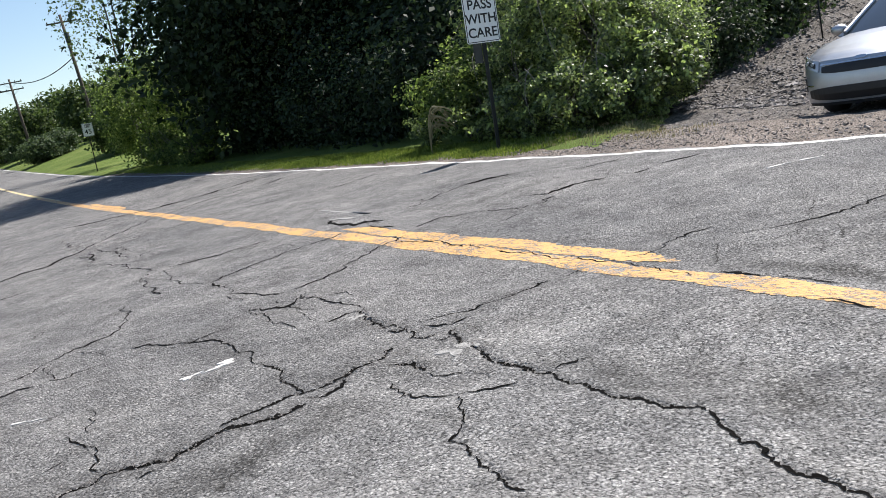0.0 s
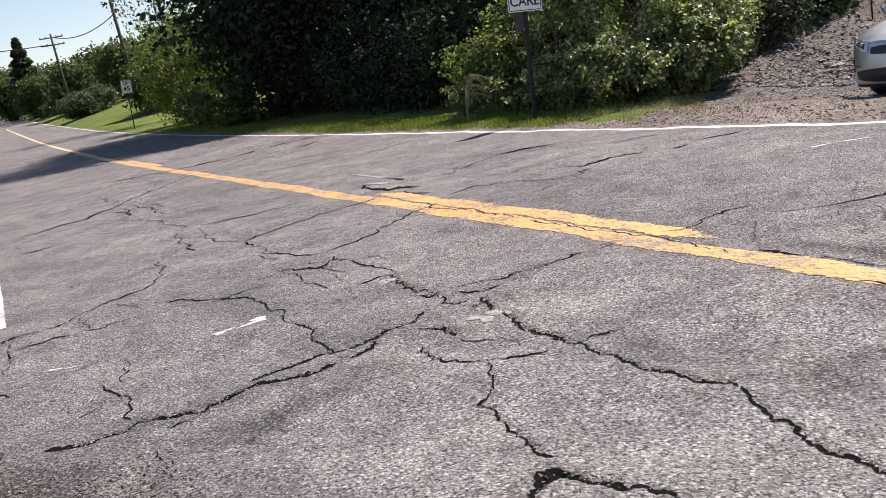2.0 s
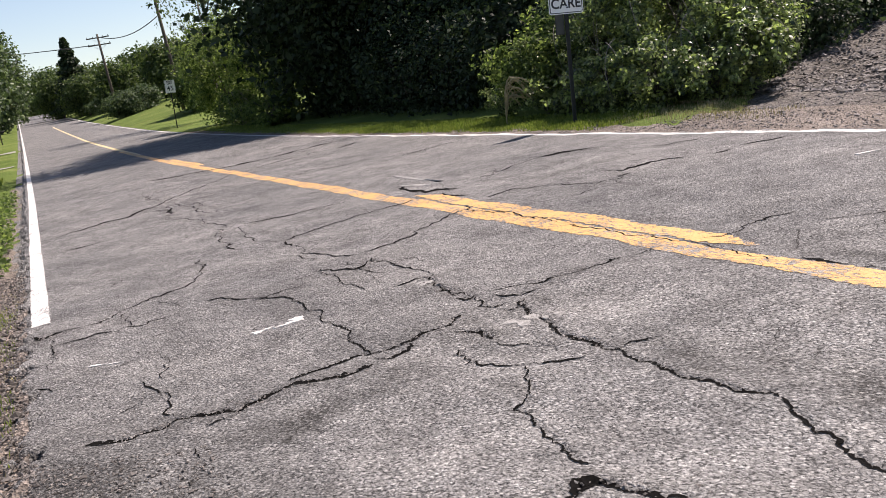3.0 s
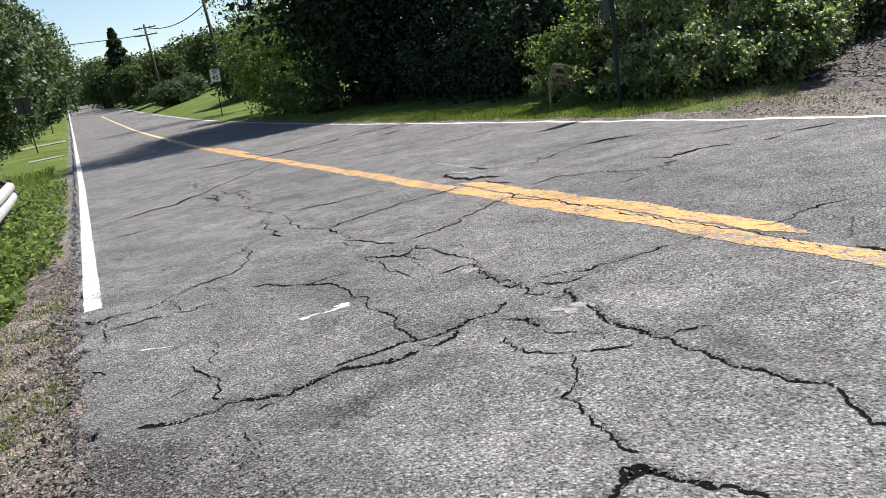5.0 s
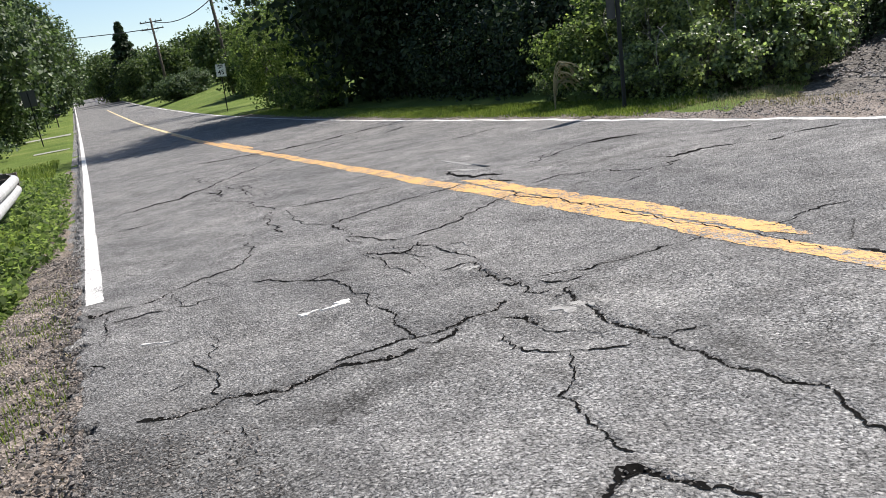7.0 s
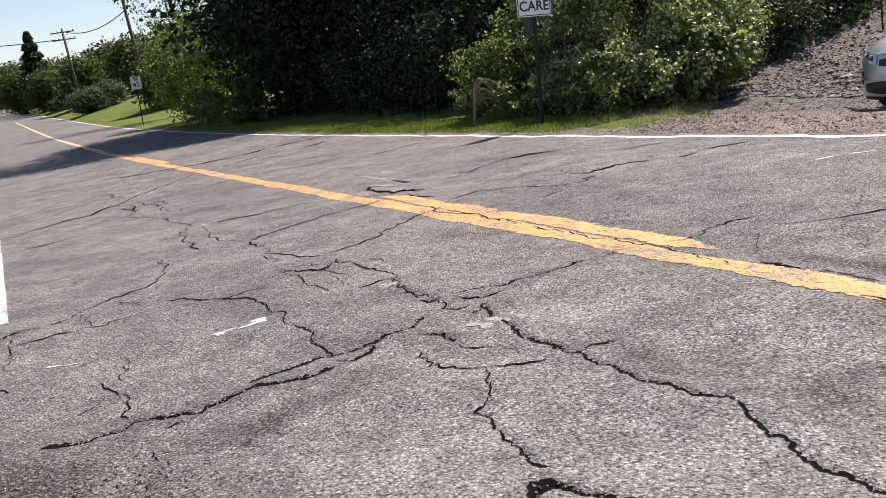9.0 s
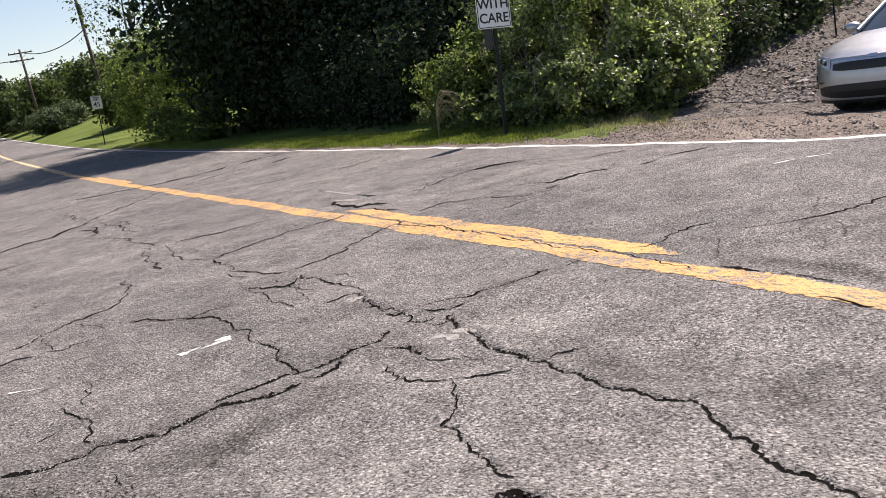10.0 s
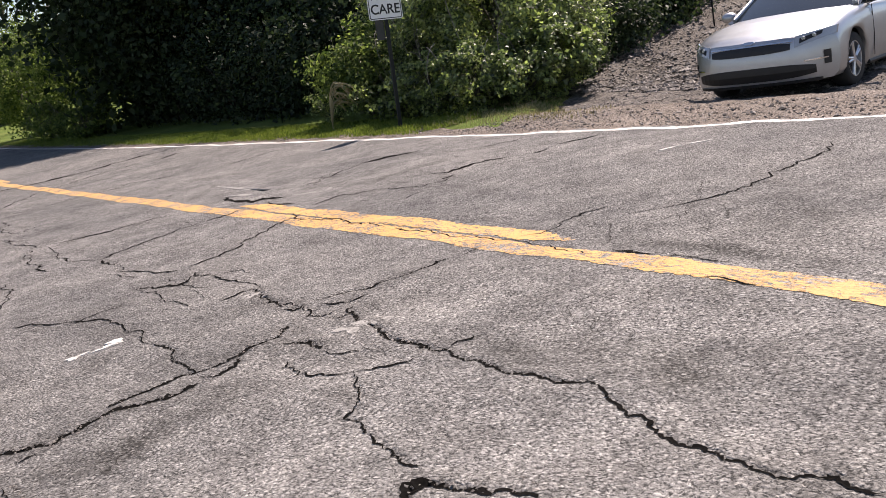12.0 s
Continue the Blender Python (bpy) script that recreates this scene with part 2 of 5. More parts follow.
def smooth(ob):
    ob.data.polygons.foreach_set("use_smooth", [True] * len(ob.data.polygons))
    return ob


def box(bm, x0, x1, y0, y1, z0, z1, bevel=0.0):
    r = bmesh.ops.create_cube(bm, size=1.0, matrix=Matrix.Translation(((x0 + x1) / 2, (y0 + y1) / 2, (z0 + z1) / 2)) @ Matrix.Diagonal((x1 - x0, y1 - y0, z1 - z0, 1)))
    if bevel:
        edges = {e for v in r["verts"] for e in v.link_edges}
        bmesh.ops.bevel(bm, geom=list(edges), offset=bevel, segments=2, affect="EDGES")
    return bm


def tube(path, radii, sides=8):
    """Verts and faces of a tapered tube along a path."""
    verts, faces = [], []
    path = [Vector(p) for p in path]
    for i, p in enumerate(path):
        d = (path[min(i + 1, len(path) - 1)] - path[max(i - 1, 0)]).normalized()
        u = d.orthogonal().normalized()
        if abs(d.z) < 0.99:
            u = d.cross(Vector((0, 0, 1))).normalized()
        w = d.cross(u)
        r = radii[i]
        for k in range(sides):
            a = 2 * math.pi * k / sides
            verts.append(p + (u * math.cos(a) + w * math.sin(a)) * r)
    for i in range(len(path) - 1):
        for k in range(sides):
            a, b = i * sides + k, i * sides + (k + 1) % sides
            faces.append((a, b, b + sides, a + sides))
    faces.append(tuple(range(sides))[::-1])
    n = len(path) - 1
    faces.append(tuple(n * sides + k for k in range(sides)))
    return verts, faces


def joined(pieces):
    verts, faces = [], []
    for v, f in pieces:
        k = len(verts)
        verts += list(v)
        faces += [tuple(i + k for i in q) for q in f]
    return verts, faces


def quads_mesh(name, co, material, parent=None, label=""):
    """One mesh from an array of quads (n, 4, 3)."""
    n = len(co)
    me = bpy.data.meshes.new(name)
    me.vertices.add(4 * n)
    me.vertices.foreach_set("co", np.ascontiguousarray(co, dtype=np.float32).ravel())
    me.loops.add(4 * n)
    me.loops.foreach_set("vertex_index", np.arange(4 * n, dtype=np.int32))
    me.polygons.add(n)
    me.polygons.foreach_set("loop_start", np.arange(0, 4 * n, 4, dtype=np.int32))
    me.update(calc_edges=True)
    me.materials.append(material)
    ob = new(name, me)
    ob.parent = parent
    if label:
        ob["label"] = label
    return ob


# ---- the lie of the land ----
PROFILE_Y = [-400, 0, 20, 26, 31, 37, 44, 54, 65, 86, 105, 122, 160, 230, 300, 1500]
PROFILE_Z = [0, 0, 0, 0.01, 0.045, 0.10, 0.19, 0.34, 0.55, 1.10, 1.62, 2.1, 3.4, 5.7, 7.6, 9.0]
MID, RIGHT = 3.64, 7.42


def road_z(y):
    return np.interp(y, PROFILE_Y, PROFILE_Z)


def edge_right(y):
    """The far edge of the road bends a little outwards near the gravel lane."""
    return RIGHT + 0.30 * np.clip((9.0 - y) / 6.0, 0, 1) ** 1.5


def wobble(x, y, scale, seed=0.0):
    return (np.sin(x * scale * 1.7 + seed) * np.cos(y * scale * 1.3 - seed * 2) + 0.6 * np.sin(x * scale * 3.1 - y * scale * 2.3 + seed * 3)
            + 0.35 * np.cos(x * scale * 6.3 + y * scale * 5.1 + seed))


def lane_rise(x, y):
    """The gravel lane dips behind the road edge, then climbs away past the wood."""
    d = np.clip((x - 13.0) * 0.60 + (y - 9.0) * 0.50, 0, None)
    return np.clip(-0.13 * np.clip((x - 8.3) / 1.3, 0, 1) + 0.09 * d + 0.003 * d ** 2, -0.2, 6.0)


def land_z(x, y):
    z = road_z(y) - 0.035 + 0.012 * wobble(x, y, 0.8)
    off = np.clip(np.maximum(-0.9 - x, x - 9.0), 0, None)
    z = z + 0.02 * wobble(x, y, 0.13, 2.0) * np.clip(off / 4, 0, 4)
    z = z + 0.5 * np.clip((x - 8.2) / 3.0, 0, 2.5) * np.clip((y - 62) / 30, 0, 1) * np.clip((190 - y) / 40, 0, 1)
    right = np.clip((x - 9.0) / 3, 0, 1) * np.clip((11.0 - y + (x - 9) * 0.35) / 3.5, 0, 1)
    under = np.where((x > -0.7) & (x < 8.2), -0.06, 0.0)
    cut = np.clip((10.9 - y + (x - 9.5) * 0.70) / 1.5, 0, 1) * np.clip((x - 8.0) / 0.5, 0, 1)
    return z + under + right * (lane_rise(x, y) - 0.05) - 0.35 * cut


def grid_sheet(name, xs, ys, zfun, material, parent=None, attribute=None):
    """A sheet over the lines xs and ys, with heights from zfun(x, y)."""
    X, Y = np.meshgrid(xs, ys)
    Z = zfun(X, Y)
    nx, ny = len(xs), len(ys)
    me = bpy.data.meshes.new(name)
    me.vertices.add(nx * ny)
    me.vertices.foreach_set("co", np.stack([X, Y, Z], -1).astype(np.float32).ravel())
    a = (np.arange(ny - 1)[:, None] * nx + np.arange(nx - 1)[None]).ravel()
    loops = np.stack([a, a + 1, a + nx + 1, a + nx], -1).astype(np.int32)
    me.loops.add(loops.size)
    me.loops.foreach_set("vertex_index", loops.ravel())
    me.polygons.add(len(a))
    me.polygons.foreach_set("loop_start", np.arange(0, 4 * len(a), 4, dtype=np.int32))
    me.update(calc_edges=True)
    if attribute is not None:
        me.attributes.new("grit", "FLOAT", "POINT").data.foreach_set("value", attribute(X, Y).astype(np.float32).ravel())
    me.materials.append(material)
    ob = new(name, me)
    ob.parent = parent
    return smooth(ob)


def lines(*stretches):
    """Grid lines from stretches of (start, end, first step, last step)."""
    out = []
    for a, b, s0, s1 in stretches:
        n = max(1, int(round((b - a) / ((s0 + s1) / 2))))
        u = np.linspace(0, 1, n, endpoint=False)
        w = (s0 * u + (s1 - s0) * u ** 2 / 2)
        out += list(a + (b - a) * w / ((s0 + s1) / 2))
    return np.array(out + [stretches[-1][1]])


# ---- cracks, and one painted pole shadow: kind, width and the run of each over the road ----
CRACKS = []


def crack_or_shadow(kind, width, *run):
    CRACKS.append((kind, width, run))


crack_or_shadow("wide", 0.022, (-0.09, 4.25), (0.01, 4.20), (0.09, 4.16), (0.16, 4.19), (0.24, 4.15), (0.31, 4.23), (0.35, 4.22), (0.41, 4.20), (0.48, 4.14), (0.56, 4.12), (0.59, 4.08), (0.65, 4.13), (0.73, 4.13), (0.83, 4.16), (0.90, 4.19))
crack_or_shadow("wide", 0.022, (0.87, 4.19), (0.97, 4.14), (1.04, 4.11), (1.11, 4.09), (1.17, 4.09), (1.25, 4.11), (1.30, 4.12))
crack_or_shadow("wide", 0.012, (0.88, 4.24), (1.02, 4.30), (1.19, 4.32), (1.36, 4.33), (1.50, 4.28), (1.52, 4.27))
crack_or_shadow("wide", 0.02, (1.52, 4.27), (1.61, 4.32), (1.72, 4.36), (1.80, 4.37), (1.90, 4.41), (1.98, 4.49))
crack_or_shadow("wide", 0.012, (1.34, 4.23), (1.42, 4.14), (1.48, 4.17), (1.56, 4.27))
crack_or_shadow("wide", 0.009, (1.36, 4.33), (1.36, 4.41), (1.36, 4.56), (1.37, 4.68), (1.41, 4.84), (1.40, 4.94), (1.37, 5.04))
crack_or_shadow("hair", 0.006, (1.37, 5.04), (1.38, 5.25), (1.39, 5.48), (1.40, 5.70), (1.40, 5.92), (1.35, 6.03), (1.19, 6.23), (1.08, 6.41), (1.00, 6.56), (0.90, 6.71))
crack_or_shadow("wide", 0.034, (1.81, 4.22), (1.87, 4.15), (1.91, 4.09), (1.90, 3.99), (1.88, 3.90))
crack_or_shadow("hair", 0.007, (1.71, 3.96), (1.68, 3.81), (1.66, 3.64), (1.69, 3.56), (1.75, 3.47), (1.78, 3.40))
crack_or_shadow("hair", 0.005, (1.80, 3.40), (1.89, 3.34), (2.03, 3.28))
crack_or_shadow("hair", 0.005, (1.86, 3.86), (1.90, 3.72), (1.99, 3.64), (2.00, 3.56), (2.04, 3.46))
crack_or_shadow("wide", 0.004, (1.78, 3.40), (1.75, 3.33), (1.71, 3.29), (1.69, 3.22), (1.64, 3.14), (1.58, 3.07), (1.53, 3.04), (1.50, 3.02), (1.52, 2.93), (1.49, 2.87), (1.48, 2.80))
crack_or_shadow("wide", 0.01, (1.48, 2.80), (1.46, 2.69), (1.43, 2.56), (1.42, 2.49), (1.42, 2.43), (1.44, 2.39))
crack_or_shadow("wide", 0.022, (2.21, 5.51), (2.21, 5.39), (2.15, 5.20), (2.13, 5.05), (2.13, 4.92), (2.14, 4.85))
crack_or_shadow("wide", 0.009, (2.14, 4.87), (2.20, 4.86), (2.21, 4.75), (2.15, 4.72), (2.12, 4.80))
crack_or_shadow("wide", 0.008, (2.21, 4.74), (2.20, 4.61), (2.14, 4.55), (2.17, 4.45), (2.26, 4.43))
crack_or_shadow("wide", 0.013, (2.17, 4.34), (2.22, 4.27), (2.28, 4.29), (2.34, 4.37))
crack_or_shadow("hair", 0.008, (2.38, 4.46), (2.45, 4.47), (2.52, 4.48))
crack_or_shadow("hair", 0.006, (2.27, 4.66), (2.32, 4.55), (2.38, 4.46))
crack_or_shadow("wide", 0.009, (2.30, 4.75), (2.43, 4.70), (2.51, 4.63), (2.59, 4.56), (2.67, 4.57), (2.77, 4.53), (2.88, 4.51), (3.03, 4.51), (3.21, 4.56))
crack_or_shadow("hair", 0.007, (3.21, 4.56), (3.40, 4.59), (3.51, 4.55))
crack_or_shadow("wide", 0.028, (2.30, 4.30), (2.24, 4.15), (2.22, 4.00), (2.20, 3.85), (2.15, 3.72), (2.13, 3.64), (2.14, 3.56), (2.15, 3.47), (2.14, 3.38), (2.15, 3.31), (2.19, 3.25), (2.17, 3.18))
crack_or_shadow("wide", 0.016, (2.18, 3.20), (2.16, 3.11), (2.18, 3.04), (2.18, 2.95), (2.17, 2.84), (2.15, 2.78), (2.17, 2.68), (2.19, 2.60), (2.20, 2.53), (2.24, 2.46), (2.28, 2.42), (2.27, 2.35))
crack_or_shadow("wide", 0.013, (2.27, 2.36), (2.23, 2.28), (2.19, 2.19), (2.17, 2.14), (2.13, 2.08), (2.13, 2.05))
crack_or_shadow("wide", 0.016, (2.14, 2.09), (2.15, 1.99), (2.10, 1.91), (2.07, 1.76), (2.06, 1.62), (2.06, 1.52), (2.06, 1.40), (2.11, 1.35), (2.11, 1.26), (2.10, 1.14))
crack_or_shadow("hair", 0.009, (2.23, 3.26), (2.31, 3.27), (2.40, 3.25), (2.44, 3.21))
crack_or_shadow("wide", 0.034, (1.18, 2.19), (1.22, 2.21), (1.28, 2.25), (1.31, 2.27), (1.37, 2.27), (1.40, 2.22), (1.42, 2.16), (1.46, 2.09), (1.47, 2.04))
crack_or_shadow("wide", 0.02, (1.47, 2.04), (1.51, 2.03), (1.52, 1.97), (1.55, 1.90))
crack_or_shadow("wide", 0.026, (2.21, 6.53), (2.20, 6.36), (2.25, 6.33))
crack_or_shadow("hair", 0.01, (1.78, 6.74), (1.89, 6.49), (2.01, 6.29), (2.10, 6.37), (2.19, 6.46))
crack_or_shadow("hair", 0.007, (1.93, 6.33), (2.04, 6.20), (2.11, 5.97))
crack_or_shadow("hair", 0.007, (2.25, 6.33), (2.25, 6.08), (2.29, 5.88), (2.32, 5.68), (2.26, 5.45))
crack_or_shadow("hair", 0.007, (2.32, 6.26), (2.42, 6.20), (2.45, 6.14), (2.43, 6.00), (2.46, 5.96))
crack_or_shadow("hair", 0.004, (1.76, 6.70), (1.80, 6.37), (1.78, 6.03), (1.82, 5.78), (1.83, 5.54))
crack_or_shadow("hair", 0.005, (1.94, 5.45), (2.09, 5.50), (2.20, 5.46))
crack_or_shadow("hair", 0.004, (2.00, 6.67), (2.06, 6.50), (2.08, 6.30))
crack_or_shadow("hair", 0.004, (2.03, 6.18), (2.01, 5.95), (1.95, 5.52))
crack_or_shadow("hair", 0.004, (1.86, 7.62), (1.93, 7.24), (1.96, 7.08))
crack_or_shadow("hair", 0.005, (1.49, 14.06), (1.46, 12.61), (1.60, 12.24), (1.80, 11.61), (1.85, 10.75), (1.91, 10.39))
crack_or_shadow("hair", 0.006, (1.91, 10.39), (2.08, 10.23), (2.33, 10.11), (2.57, 9.98), (2.94, 10.02), (3.26, 10.15))
crack_or_shadow("hair", 0.007, (1.98, 10.13), (1.89, 9.61), (1.83, 9.01), (1.84, 8.68), (2.00, 8.43))
crack_or_shadow("hair", 0.006, (2.00, 8.43), (2.17, 8.61), (2.50, 8.68), (2.96, 8.90), (3.35, 8.89), (3.73, 8.98))
crack_or_shadow("hair", 0.009, (2.00, 8.43), (1.99, 8.08), (2.03, 7.82), (2.04, 7.42), (2.11, 7.02), (2.21, 6.86))
crack_or_shadow("hair", 0.007, (2.21, 6.86), (2.38, 6.92), (2.64, 7.02), (2.96, 7.26), (3.30, 7.50), (3.81, 7.72))
crack_or_shadow("hair", 0.006, (1.75, 10.41), (1.64, 10.00), (1.58, 9.46), (1.54, 8.85), (1.60, 8.52))
crack_or_shadow("hair", 0.006, (1.76, 17.84), (1.73, 16.67), (1.79, 15.21))
crack_or_shadow("hair", 0.004, (1.86, 14.48), (1.97, 13.51), (1.95, 12.44), (2.01, 12.13))
crack_or_shadow("hair", 0.004, (1.82, 14.32), (1.72, 13.26))
crack_or_shadow("hair", 0.004, (1.90, 13.58), (2.15, 14.04), (2.04, 13.10))
crack_or_shadow("hair", 0.003, (1.98, 11.97), (2.26, 12.39), (2.55, 12.23))
crack_or_shadow("wide", 0.022, (-0.30, 6.93), (-0.23, 6.78), (-0.13, 6.83), (-0.07, 6.82))
crack_or_shadow("wide", 0.009, (-0.07, 6.82), (0.03, 6.81), (0.15, 6.83), (0.34, 7.01))
crack_or_shadow("hair", 0.006, (0.34, 7.01), (0.51, 7.18), (0.67, 7.22), (0.88, 7.36), (1.01, 7.56), (1.11, 7.97), (1.16, 8.45), (1.27, 8.57))
crack_or_shadow("hair", 0.004, (0.35, 7.09), (0.34, 6.66), (0.34, 6.42), (0.41, 6.39), (0.56, 6.46), (0.72, 6.52))
crack_or_shadow("hair", 0.004, (0.59, 7.08), (0.71, 6.85), (0.73, 6.62), (0.78, 6.63))
crack_or_shadow("hair", 0.004, (1.11, 7.97), (1.14, 7.86), (1.26, 7.81), (1.37, 7.75))
crack_or_shadow("hair", 0.004, (0.92, 6.79), (1.04, 6.74), (1.18, 6.58), (1.35, 6.54), (1.52, 6.49), (1.77, 6.56))
crack_or_shadow("hair", 0.003, (1.17, 6.15), (1.30, 6.18), (1.48, 6.17), (1.62, 6.21))
crack_or_shadow("hair", 0.003, (0.87, 6.45), (0.97, 6.39), (1.11, 6.25), (1.22, 6.18))
crack_or_shadow("hair", 0.003, (-0.14, 6.48), (0.05, 6.44), (0.28, 6.37))
crack_or_shadow("hair", 0.004, (0.43, 5.64), (0.43, 5.43), (0.45, 5.33), (0.42, 5.18), (0.37, 5.09), (0.36, 4.88))
crack_or_shadow("hair", 0.005, (0.25, 5.04), (0.31, 4.78), (0.33, 4.53), (0.32, 4.26))
crack_or_shadow("hair", 0.003, (-0.13, 6.74), (-0.16, 6.45), (-0.16, 6.11), (-0.20, 5.82))
crack_or_shadow("hair", 0.004, (-0.34, 5.49), (-0.23, 5.43), (-0.14, 5.37))
crack_or_shadow("hair", 0.003, (0.33, 3.79), (0.34, 3.68), (0.34, 3.62))
crack_or_shadow("hair", 0.003, (0.07, 4.58), (0.16, 4.64), (0.23, 4.69))
crack_or_shadow("hair", 0.003, (0.42, 4.01), (0.48, 4.02), (0.54, 4.03))
# cast shadow of a tall pole, painted as a dark line across the road
crack_or_shadow("hair", 0.02, (6.98, 20.72), (6.05, 20.56), (5.23, 20.18), (4.30, 20.25), (3.36, 20.14), (2.75, 20.33), (2.09, 20.89))
# the next six runs are thin dark lines straight across the road
crack_or_shadow("hair", 0.008, (6.85, 19.00), (5.53, 18.87), (4.61, 18.36), (3.48, 17.63), (2.01, 15.44))
crack_or_shadow("hair", 0.011, (2.01, 15.44), (1.22, 14.34), (0.67, 13.83), (0.04, 13.22), (-0.19, 13.30))
crack_or_shadow("hair", 0.007, (6.71, 14.40), (5.86, 13.99), (5.23, 14.54), (4.33, 15.00), (3.32, 14.66), (2.37, 14.73), (1.99, 14.69))
crack_or_shadow("hair", 0.007, (0.11, 11.64), (0.43, 11.65), (0.72, 11.77))
crack_or_shadow("hair", 0.007, (0.13, 20.11), (0.67, 20.63), (1.38, 20.24))
crack_or_shadow("hair", 0.008, (0.20, 29.54), (1.20, 30.85), (2.60, 32.26))
crack_or_shadow("hair", 0.012, (2.80, 17.71), (2.97, 17.70))
crack_or_shadow("hair", 0.022, (4.04, 10.40), (3.95, 9.64), (3.99, 9.40), (4.11, 9.19), (4.23, 9.03))
crack_or_shadow("hair", 0.008, (3.93, 8.96), (3.93, 8.54), (4.04, 8.36))
crack_or_shadow("hair", 0.007, (4.69, 9.39), (4.89, 9.41), (5.17, 9.56), (5.41, 9.77), (5.77, 9.88))
crack_or_shadow("hair", 0.007, (4.94, 9.78), (5.02, 9.57), (5.39, 9.87))
crack_or_shadow("hair", 0.018, (5.77, 9.88), (6.08, 9.78), (6.41, 9.43))
crack_or_shadow("hair", 0.007, (6.70, 9.92), (6.92, 9.48), (7.12, 9.29))
crack_or_shadow("hair", 0.01, (6.60, 8.53), (6.95, 8.37), (7.13, 8.28))
crack_or_shadow("hair", 0.018, (5.24, 7.63), (5.41, 7.48), (5.74, 7.54), (6.02, 7.53), (6.14, 7.38))
crack_or_shadow("hair", 0.006, (5.05, 7.96), (5.24, 7.73))
crack_or_shadow("hair", 0.016, (6.35, 7.24), (6.59, 7.22))
crack_or_shadow("hair", 0.009, (6.71, 7.23), (6.96, 7.17), (7.18, 7.01))
crack_or_shadow("hair", 0.012, (6.17, 8.49), (6.14, 8.20))
crack_or_shadow("hair", 0.012, (6.59, 14.40), (6.77, 14.20))
crack_or_shadow("hair", 0.006, (4.05, 8.00), (4.33, 8.02), (4.57, 7.74), (4.81, 7.12), (5.03, 7.07), (5.34, 7.31))
crack_or_shadow("hair", 0.009, (4.26, 6.87), (4.41, 6.81), (4.68, 6.93))
crack_or_shadow("hair", 0.005, (4.07, 7.35), (4.33, 7.36))
crack_or_shadow("hair", 0.01, (3.79, 4.50), (3.87, 4.40), (4.06, 4.45), (4.28, 4.53), (4.44, 4.55), (4.61, 4.42))
crack_or_shadow("hair", 0.01, (4.41, 4.16), (4.56, 3.98), (4.69, 3.85), (4.97, 3.78), (5.22, 3.73), (5.51, 3.74), (5.90, 3.81), (6.06, 3.77), (6.52, 3.85))
crack_or_shadow("hair", 0.03, (3.69, 3.59), (3.64, 3.36), (3.65, 3.23))
crack_or_shadow("hair", 0.01, (3.65, 3.17), (3.67, 2.96), (3.70, 2.77))
crack_or_shadow("hair", 0.012, (3.42, 2.73), (3.42, 2.43))
crack_or_shadow("hair", 0.006, (3.69, 7.86), (3.73, 6.87), (3.66, 6.20), (3.65, 5.86))
crack_or_shadow("hair", 0.014, (3.65, 5.86), (3.64, 5.27), (3.61, 5.03), (3.68, 4.93))
crack_or_shadow("hair", 0.008, (3.68, 4.93), (3.66, 4.57), (3.69, 4.35), (3.64, 4.05), (3.58, 3.65))


def jagged(points, step, amount, seed):
    """A run of points broken up into short, uneven pieces."""
    rng = np.random.default_rng(seed)
    pts = [np.array(p, float) for p in points]
    while max(np.hypot(*(b - a)) for a, b in zip(pts, pts[1:])) > step:
        new_pts = [pts[0]]
        for a, b in zip(pts, pts[1:]):
            d = b - a
            n = np.hypot(*d)
            if n > step:
                side = np.array([-d[1], d[0]])
                new_pts.append((a + b) / 2 + side * rng.normal(0, amount) + d * rng.normal(0, 0.05))
            new_pts.append(b)
        pts = new_pts
    out = np.array(pts)
    out[1:-1] += rng.normal(0, 0.16 * step, out[1:-1].shape)
    return out


RUNS = [(kind, w, jagged(p, 0.018 if kind == "wide" else 0.025 + 0.006 * np.hypot(*p[0]), 0.12 if kind == "wide" else 0.085 if w < 0.012 else 0.05, k)) for k, (kind, w, p) in enumerate(CRACKS)]


